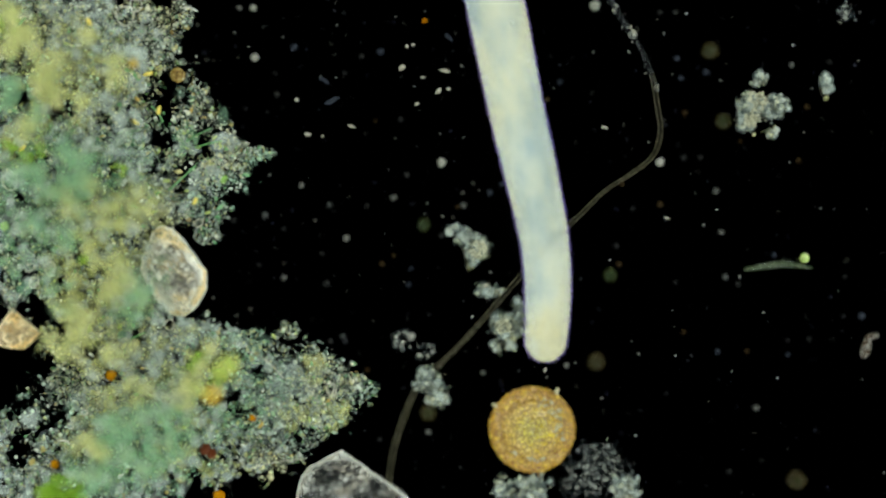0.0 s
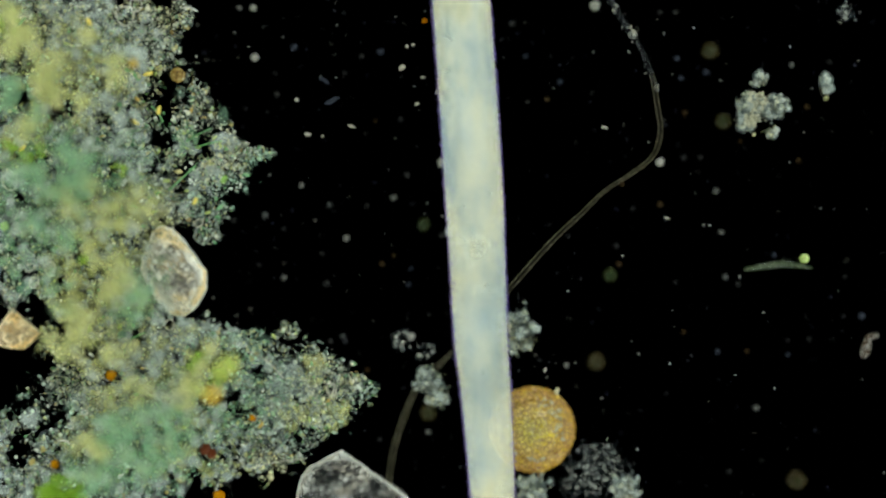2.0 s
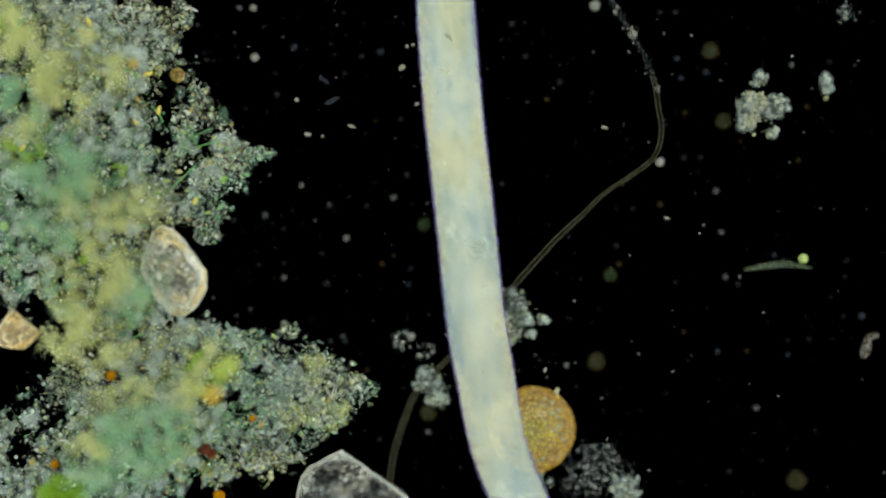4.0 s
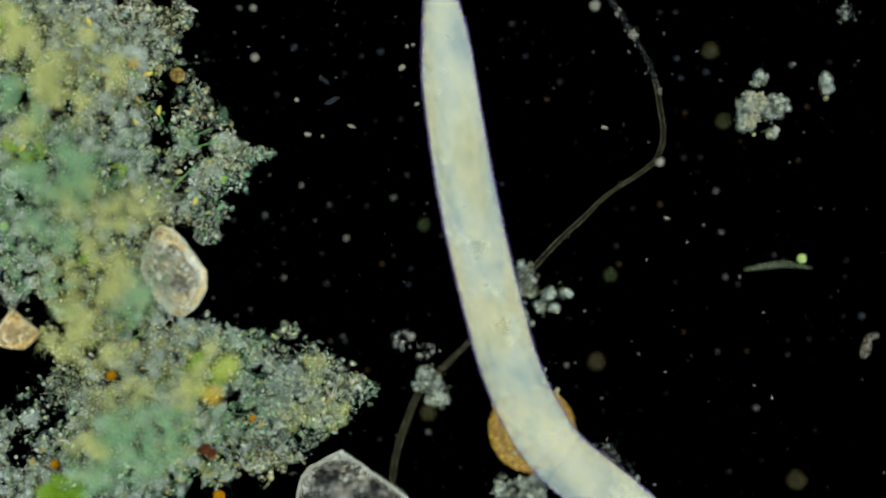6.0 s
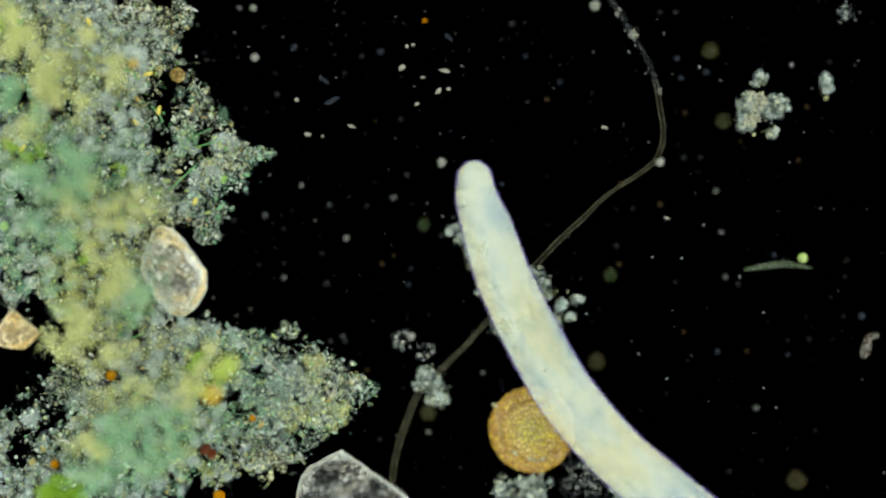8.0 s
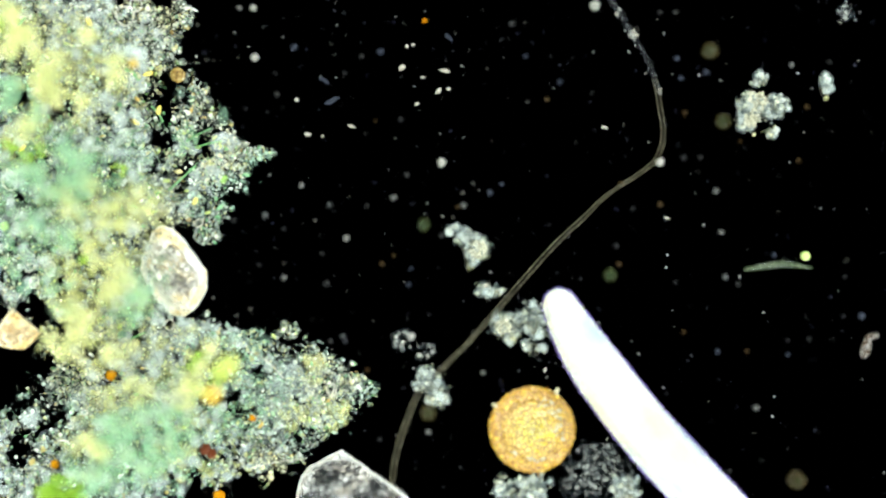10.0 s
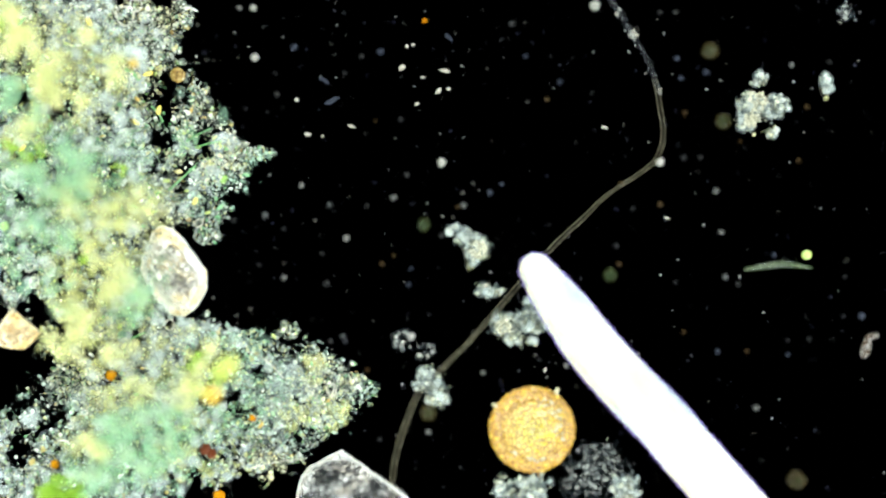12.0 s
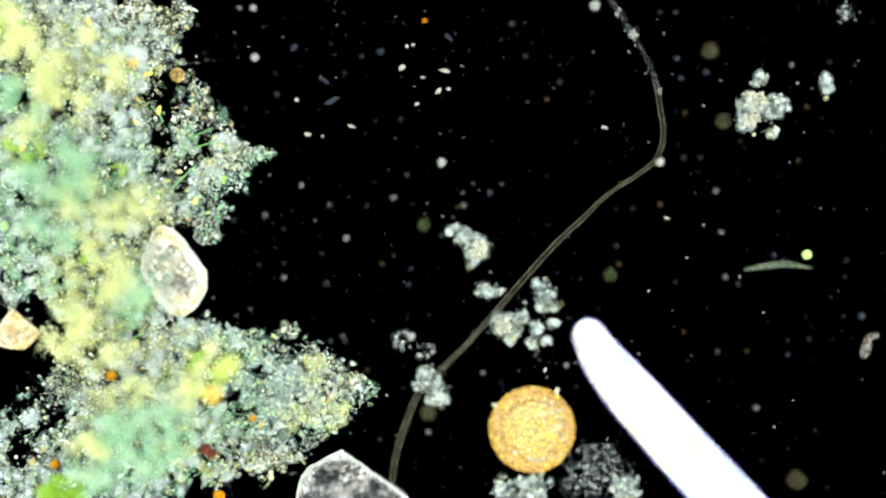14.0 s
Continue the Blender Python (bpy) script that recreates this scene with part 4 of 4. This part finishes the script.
cell("leaf_scrap", 352, 690, 12, mat_limescrap, "lime-green translucent leaf scrap on the mat", "leaf scrap", z=165, long=1.6, turn=-20, seed=72)
cell("leaf_scrap", 395, 207, 9, mat_seascrap, "dim sea-green leaf scrap at the mat's rim", "leaf scrap", z=40, long=2.0, turn=85, seed=75)
cell("leaf_scrap", 374, 700, 17, mat_amberscrap, "amber translucent leaf scrap on the mat", "leaf scrap", z=150, seed=73)
cell("leaf_scrap", 236, 112, 8, mat_amberscrap, "amber translucent leaf scrap on the mat", "leaf scrap", z=150, seed=74)

# ---- dust ----
PALE_SPECKS = [(424, 14, 5), (696, 350, 7), (469, 381, 7), (534, 328, 6), (613, 422, 7), (820, 364, 6), (607, 596, 6), (503, 492, 5),
               (1267, 338, 7), (1276, 411, 6), (1284, 490, 6), (1338, 722, 7), (1002, 647, 6), (758, 765, 6), (583, 363, 5), (1401, 115, 5), (855, 660, 5)]
BRIGHT_SPECKS = [(448, 14, 7), (451, 102, 8), (782, 288, 9), (728, 596, 8), (1053, 10, 11), (1168, 287, 9), (1120, 62, 8)]
FAINT_SPECKS = [(413, 390, 6), (649, 365, 4), (570, 449, 4), (578, 502, 7), (502, 405, 4), (782, 417, 5), (585, 605, 5), (906, 42, 6), (490, 167, 5), (487, 130, 4), (435, 193, 4), (640, 100, 4),
                (709, 212, 5), (720, 310, 5), (610, 130, 4), (1090, 435, 6), (1120, 369, 4), (1306, 503, 5), (1195, 500, 4), (1394, 603, 4), (1432, 600, 4), (1492, 560, 4), (1495, 490, 4), (1210, 279, 6),
                (1240, 279, 5), (1168, 22, 5), (1196, 22, 5), (1468, 110, 4), (1290, 835, 5), (672, 778, 5), (1047, 165, 3)]
BLUE_SPECKS = [(521, 83, 7), (673, 92, 7), (867, 341, 6), (991, 145, 6), (930, 100, 5), (888, 326, 4), (727, 476, 4), (723, 504, 5), (1250, 128, 7), (1205, 139, 5), (1198, 104, 5), (1370, 452, 5),
               (1525, 560, 7), (1395, 628, 4), (1270, 622, 5), (1178, 386, 4)]
TAN_SPECKS = [(676, 467, 5), (697, 453, 4), (650, 655, 5), (810, 366, 4), (968, 176, 5), (1168, 362, 6), (1095, 468, 6), (1100, 325, 5), (1322, 622, 5), (1210, 588, 5), (1413, 284, 5), (1310, 250, 3),
              (664, 215, 3), (1212, 200, 6), (1428, 190, 5)]
for specks, mat, k, label in ((BRIGHT_SPECKS, mat_brightdust, 0.85, "bright pale dust ball on the slide"), (PALE_SPECKS, mat_dust, 0.8, "pale rounded dust speck on the slide"), (FAINT_SPECKS, mat_faint, 0.85, "faint grey dust speck on the slide"),
                              (BLUE_SPECKS, mat_bluedust, 0.85, "faint bluish dust speck on the slide"), (TAN_SPECKS, mat_tandust, 0.85, "small tan dust speck on the slide")):
    for i, (x, y, r) in enumerate(specks):
        ob = cell("dust_speck", x, y, r * k, mat, label, "dust speck", seed=100 + i)
        ob["group"] = "dust specks"
for i, (x, y, r) in enumerate([(1257, 90, 15), (1055, 640, 16), (758, 730, 15), (1280, 215, 14), (1080, 487, 12), (1410, 850, 17), (750, 398, 12)]):
    cell("olive_cyst", x, y, r, mat_disc, "dim olive-brown translucent cyst on the slide", "cyst", z=6, seed=200 + i)


def fine_dust():
    n = 620
    q = np.column_stack([330 + 1270 * rng.uniform(0, 1, n) ** 1.35, rng.uniform(-30, 910, n), np.where(rng.uniform(size=n) < 0.5, 2, rng.uniform(5, 46, n))])
    v, f = blobs(local(q[:, 0], q[:, 1], q[:, 2]), rng.gamma(1.6, 0.6, n) + 0.5, 0.3)
    tagged(put("fine_dust", mesh_of("fine_dust", v, f, mat_finedust), (0, 0, 0)), "fine pale dust strewn over the slide", "dust", kind="stuff")


fine_dust()

def debris_flake(x, y, r, long, turn, mat):
    """A thin jagged shard."""
    me = rock((r * long * 0.75, r * 0.62, r * 0.3), int(x + y), 1.3, 7, 2)
    me.polygons.foreach_set("use_smooth", [False] * len(me.polygons))
    me.materials.append(mat)
    ob = put("debris_flake", me, P(x, y, 40))
    ob.rotation_euler = (0.3, 0.2, radians(turn))
    tagged(ob, "small pale jagged flake in the water film", "debris", "debris flakes")


for x, y, r, long, turn in ((788, 126, 6, 2.2, -8), (776, 161, 6.5, 1.4, 60), (794, 158, 5, 1.0, 0), (738, 184, 4.5, 1.2, 20), (712, 120, 6, 1.6, 35), (748, 137, 3.5, 1.5, 0), (545, 238, 6, 1.2, 0), (622, 224, 5, 1.6, -15),
                            (720, 82, 4, 1.2, 70), (731, 79, 3.5, 1.0, 0), (571, 241, 3, 1.3, 10), (525, 177, 5, 1.1, 0), (860, 505, 5, 1.3, 10), (1070, 226, 5, 1.6, -20), (965, 655, 4, 1.6, 80), (1180, 386, 4, 1.8, -30)):
    debris_flake(x, y, r, long, turn, mat_flake)
for x, y, r, long, turn in ((588, 178, 7, 2.6, 28), (573, 142, 6, 2.2, -28), (794, 66, 6, 2.0, -45), (521, 84, 6, 1.5, 60)):
    debris_flake(x, y, r, long, turn, mat_bluedust)

TINY = [(700, 30), (501, 66), (567, 136), (733, 153), (817, 117), (980, 156), (820, 244), (477, 310), (596, 45), (415, 58), (440, 83), (752, 20), (730, 80), (720, 84), (868, 482), (700, 245), (571, 241),
        (1175, 60), (1148, 252), (1437, 157), (1424, 235), (1050, 92), (1113, 92), (1190, 132), (1452, 369), (1483, 515), (1351, 554), (1309, 490), (1190, 550), (1275, 143), (1519, 108), (1522, 22), (1245, 399), (1397, 288),
        (783, 383), (751, 378), (756, 360), (1130, 627), (1118, 605), (1065, 705), (962, 655), (968, 668)]
for i, (x, y) in enumerate(TINY):
    cell("mote", x, y, 1.5 + 0.9 * ((i * 7) % 5) / 4, mat_dust, "tiny bright mote in the water film", "dust speck", z=34, long=1.3, turn=37 * i, seed=500 + i)["group"] = "motes"

for i in range(10):
    x, y = rng.uniform(480, 1540), rng.uniform(20, 860)
    ob = cell("drifting_speck", x, y, rng.uniform(1.3, 2.4), mat_drift, "tiny bright speck drifting in the water film", "dust speck", z=34, seed=300 + i)
    ob["group"] = "drifting specks"
    vx, vy = rng.normal(2.5, 6), rng.normal(9, 7)
    DRIFTERS.append((ob, [(t, x + vx * t + 5 * math.sin(t * 1.3 + i), y + vy * t * 0.6 + 5 * math.cos(t + i)) for t in (0, 2, 4, 6, 8, 10, 12, 14)]))

# ---- the ciliate ----
CIL_Z = 70.0
CIL_K = 1 - CIL_Z / CAM_H
LENGTH = 1560.0
PIECES = 52
# From the front end upwards along the body, while the front is near the view.
FRONT = {
    0.0: [(962, 641), (966, 600), (969, 550), (969, 500), (966, 450), (959, 400), (938, 300), (915, 200), (895, 100), (875, 0)],
    0.5: [(939, 709), (944, 660), (946, 600), (944, 550), (938, 500), (926, 400), (907, 300), (890, 200), (875, 100), (860, 0)],
    1.0: [(903, 780), (909, 740), (915, 690), (917, 600), (909, 500), (895, 400), (882, 300), (871, 200), (858, 100), (847, 0)],
    1.5: [(854, 865), (867, 800), (880, 750), (885, 700), (886, 600), (877, 500), (869, 400), (862, 300), (853, 200), (844, 100), (834, 0)],
    2.0: [(862, 945), (871, 880), (860, 700), (851, 600), (842, 400), (830, 200), (816, 0)],
    3.0: [(900, 1080), (862, 880), (834, 700), (823, 600), (813, 400), (807, 200), (793, 0)],
}
# From the rear end down along the body, once the rear has come near.
REAR = {
    4.2: [(786, -280), (788, 0), (803, 200), (827, 400), (853, 600), (874, 700), (906, 820), (960, 930), (1020, 1020)],
    5.3: [(776, -120), (785, 0), (800, 200), (839, 400), (882, 600), (915, 700), (955, 800), (1025, 880)],
    5.8: [(778, -52), (783, 0), (802, 200), (838, 400), (888, 600), (922, 700), (978, 800), (1065, 880)],
    6.2: [(775, 5), (790, 100), (802, 200), (838, 400), (889, 600), (928, 700), (992, 800), (1090, 880)],
    6.5: [(787, 48), (788, 100), (794, 150), (802, 200), (815, 300), (839, 400), (861, 500), (894, 600), (943, 700), (1010, 800), (1108, 880)],
    7.0: [(794, 112), (807, 200), (844, 400), (907, 600), (958, 700), (1026, 800), (1124, 880)],
    7.5: [(810, 167), (814, 220), (828, 300), (849, 400), (878, 500), (920, 600), (980, 700), (1064, 800), (1168, 880)],
    8.0: [(838, 285), (844, 350), (861, 400), (877, 450), (895, 500), (944, 600), (1003, 700), (1088, 800), (1182, 880)],
    9.2: [(925, 425), (965, 505), (1010, 585), (1065, 665), (1140, 765), (1240, 880)],
}
REST = {
    10.3: [(983, 526), (1022, 602), (1072, 677), (1147, 772), (1241, 873)],
    10.6: [(950, 476), (996, 558), (1055, 640), (1130, 730), (1262, 883)],
    11.0: [(982, 508), (1004, 550), (1037, 600), (1074, 650), (1115, 700), (1162, 750), (1206, 800), (1278, 880)],
    11.2: [(986, 508), (1033, 590), (1088, 665), (1158, 745), (1282, 880)],
    11.5: [(945, 462), (971, 500), (1002, 550), (1037, 600), (1078, 650), (1123, 700), (1169, 750), (1214, 800), (1287, 882)],
    11.8: [(921, 441), (990, 535), (1060, 628), (1152, 735), (1284, 882)],
    12.0: [(932, 452), (964, 500), (1001, 550), (1037, 600), (1079, 650), (1126, 700), (1175, 750), (1217, 800), (1290, 882)],
    12.2: [(968, 487), (1025, 575), (1090, 655), (1170, 745), (1294, 882)],
    12.5: [(1003, 535), (1051, 600), (1091, 650), (1134, 700), (1180, 750), (1229, 800), (1308, 882)],
    12.7: [(1003, 535), (1060, 622), (1125, 700), (1202, 778), (1305, 882)],
    13.0: [(964, 490), (1003, 550), (1041, 600), (1082, 650), (1123, 700), (1170, 750), (1218, 800), (1302, 882)],
    13.3: [(956, 477), (1008, 565), (1080, 652), (1165, 745), (1300, 882)],
    13.5: [(970, 498), (1000, 550), (1033, 600), (1071, 650), (1116, 700), (1162, 750), (1216, 800), (1300, 882)],
    13.7: [(985, 520), (1030, 600), (1080, 660), (1150, 735), (1295, 882)],
    14.0: [(1028, 567), (1057, 620), (1078, 650), (1120, 700), (1165, 750), (1210, 800), (1287, 882)],
}


def half_width(s):
    """Half the body's width across its narrow side, at s from the rear end."""
    d = LENGTH - s
    rear = np.interp(s, (0, 22, 50, 80, 120, 160, 240, 350, 500), (24, 28.5, 34, 38.5, 43.5, 46.5, 48.5, 50.5, 51))
    front = np.interp(d, (0, 40, 90, 140, 180, 270, 370, 480, 600, 1000), (35, 37, 39.5, 41, 42, 44.5, 47.5, 49, 51, 51))
    return float(min(rear, front)) * CIL_K


def flank(s):
    """Half the body's width at s, rounded off at both ends."""
    return half_width(s) * (math.sqrt(max(0.0, 1 - max(0.0, (24 - s) / 24) ** 2)) * math.sqrt(max(0.0, 1 - max(0.0, (s - LENGTH + 36) / 36) ** 2)) + 0.004)


def body_line(points, from_front):
    """Dense line of the whole body from rear to front, going on straight past the points given."""
    out, s = spline(points, None)
    e = out[-1] - out[-6]
    e /= np.linalg.norm(e)
    if s[-1] < LENGTH:
        out = np.vstack([out, out[-1] + e * (LENGTH - s[-1])])
        s = np.append(s, LENGTH)
    if from_front:
        return out[::-1], LENGTH - s[::-1]
    return out, s


def ciliate():
    root = tagged(new("ciliate"), "long milky-white worm-shaped ciliate swimming over the slide", "ciliate")
    root.location = P(784, 441, CIL_Z)
    step = LENGTH / PIECES
    pieces = []
    for i in range(PIECES):
        a, b = i * step, (i + 1) * step
        mid = (a + b) / 2
        lo = 0.0 if i < 2 else a - step / 2
        hi = LENGTH if i > PIECES - 3 else b + step / 2
        stations = list(np.linspace(lo, hi, 13))
        if lo == 0:
            stations = [0.0, 0.5, 2, 4.5, 8, 12, 16, 20, 24] + [q for q in stations if q > 27]
        if hi == LENGTH:
            stations = [q for q in stations if q < LENGTH - 38] + [LENGTH - q for q in (34, 28, 22, 17, 12, 8, 4.5, 2, 0.5, 0.0)]
        sides = 40
        ring = np.linspace(0, 2 * np.pi, sides, endpoint=False)
        verts, rest = [], []
        for s in stations:
            r = flank(s)
            r *= 1 - 0.0007 * max(0.0, a - s, s - b)
            for q in ring:
                verts.append(((s - mid) * CIL_K, r * math.cos(q), r * math.sin(q) * 0.6))
                rest.append((s, r * math.cos(q), r * math.sin(q)))
        faces = []
        for k in range(len(stations) - 1):
            for j in range(sides):
                n = (j + 1) % sides
                faces.append((k * sides + j, k * sides + n, (k + 1) * sides + n, (k + 1) * sides + j))
        me = mesh_mixed("body_segment", verts, faces, mat_body)
        at = me.attributes.new("rest", "FLOAT_VECTOR", "POINT")
        at.data.foreach_set("vector", (np.array(rest) * U).ravel())
        segment = put("body_segment", me, (0, 0, 0), root)
        pieces.append((segment, mid))
        hairs, tips = [], []
        for _ in range(150):
            at_s = rng.uniform(a, b) if 1 < i < PIECES - 2 else rng.uniform(max(0.0, lo), min(LENGTH, hi))
            q = rng.choice((0.0, math.pi)) + rng.normal() * 0.45
            r, lean = flank(at_s), (flank(min(LENGTH, at_s + 1)) - flank(max(0.0, at_s - 1))) / 2
            way = Vector((-lean + rng.normal() * 0.25, math.cos(q), math.sin(q))).normalized() * rng.uniform(2.5, 6.5)
            root_at = Vector(((at_s - mid) * CIL_K, r * math.cos(q), r * math.sin(q) * 0.6))
            side = Vector((0.45, 0, 0)) if abs(way.x) < 0.7 * way.length else Vector((0, 0.45, 0))
            hairs += [root_at - side, root_at + side, root_at + Vector((0, 0, 0.6)), root_at + way]
            n = len(hairs) - 4
            tips += [(n, n + 1, n + 3), (n + 1, n + 2, n + 3), (n + 2, n, n + 3)]
        put("cilia", mesh_mixed("cilia", np.array([h[:] for h in hairs]), tips, mat_cilia, False), (0, 0, 0), segment, "fine violet-white fringe of cilia")["kind"] = "stuff"
    return pieces


CILIATE = ciliate()


def motions():
    lines = []
    for table, from_front in ((FRONT, True), (REAR, False), (REST, False)):
        for t in sorted(table):
            lines.append((t, body_line(table[t], from_front)))
    for piece, mid in CILIATE:
        rows = []
        for t, (line, s) in lines:
            at = [np.array([np.interp(mid + d, s, line[:, k]) for k in (0, 1)]) for d in (-14, 0, 14)]
            way = at[2] - at[0]
            angle = math.degrees(math.atan2(-way[1], way[0]))
            rows.append((t, pose((at[1][0] - 784) * CIL_K * U, (441 - at[1][1]) * CIL_K * U, 0, 0, 0, angle)))
        walk(piece, rows)
    rest = FILAMENT.location.copy()
    walk(FILAMENT, [(t, pose(rest.x + dx * U, rest.y + dy * U, rest.z)) for t, dx, dy in ((0, -5, 6), (3.2, -5, 6), (5.2, 0, 0), (14, 0, 0))])
    for thing, places in DRIFTERS:
        high = thing.location.z
        for k, (t, x, y) in enumerate(places):
            q = P(x, y, max(20.0, high / U))
            places[k] = (t, pose(q.x, q.y, high, 0, 0, 12 * math.sin(t)))
        walk(thing, places)


motions()
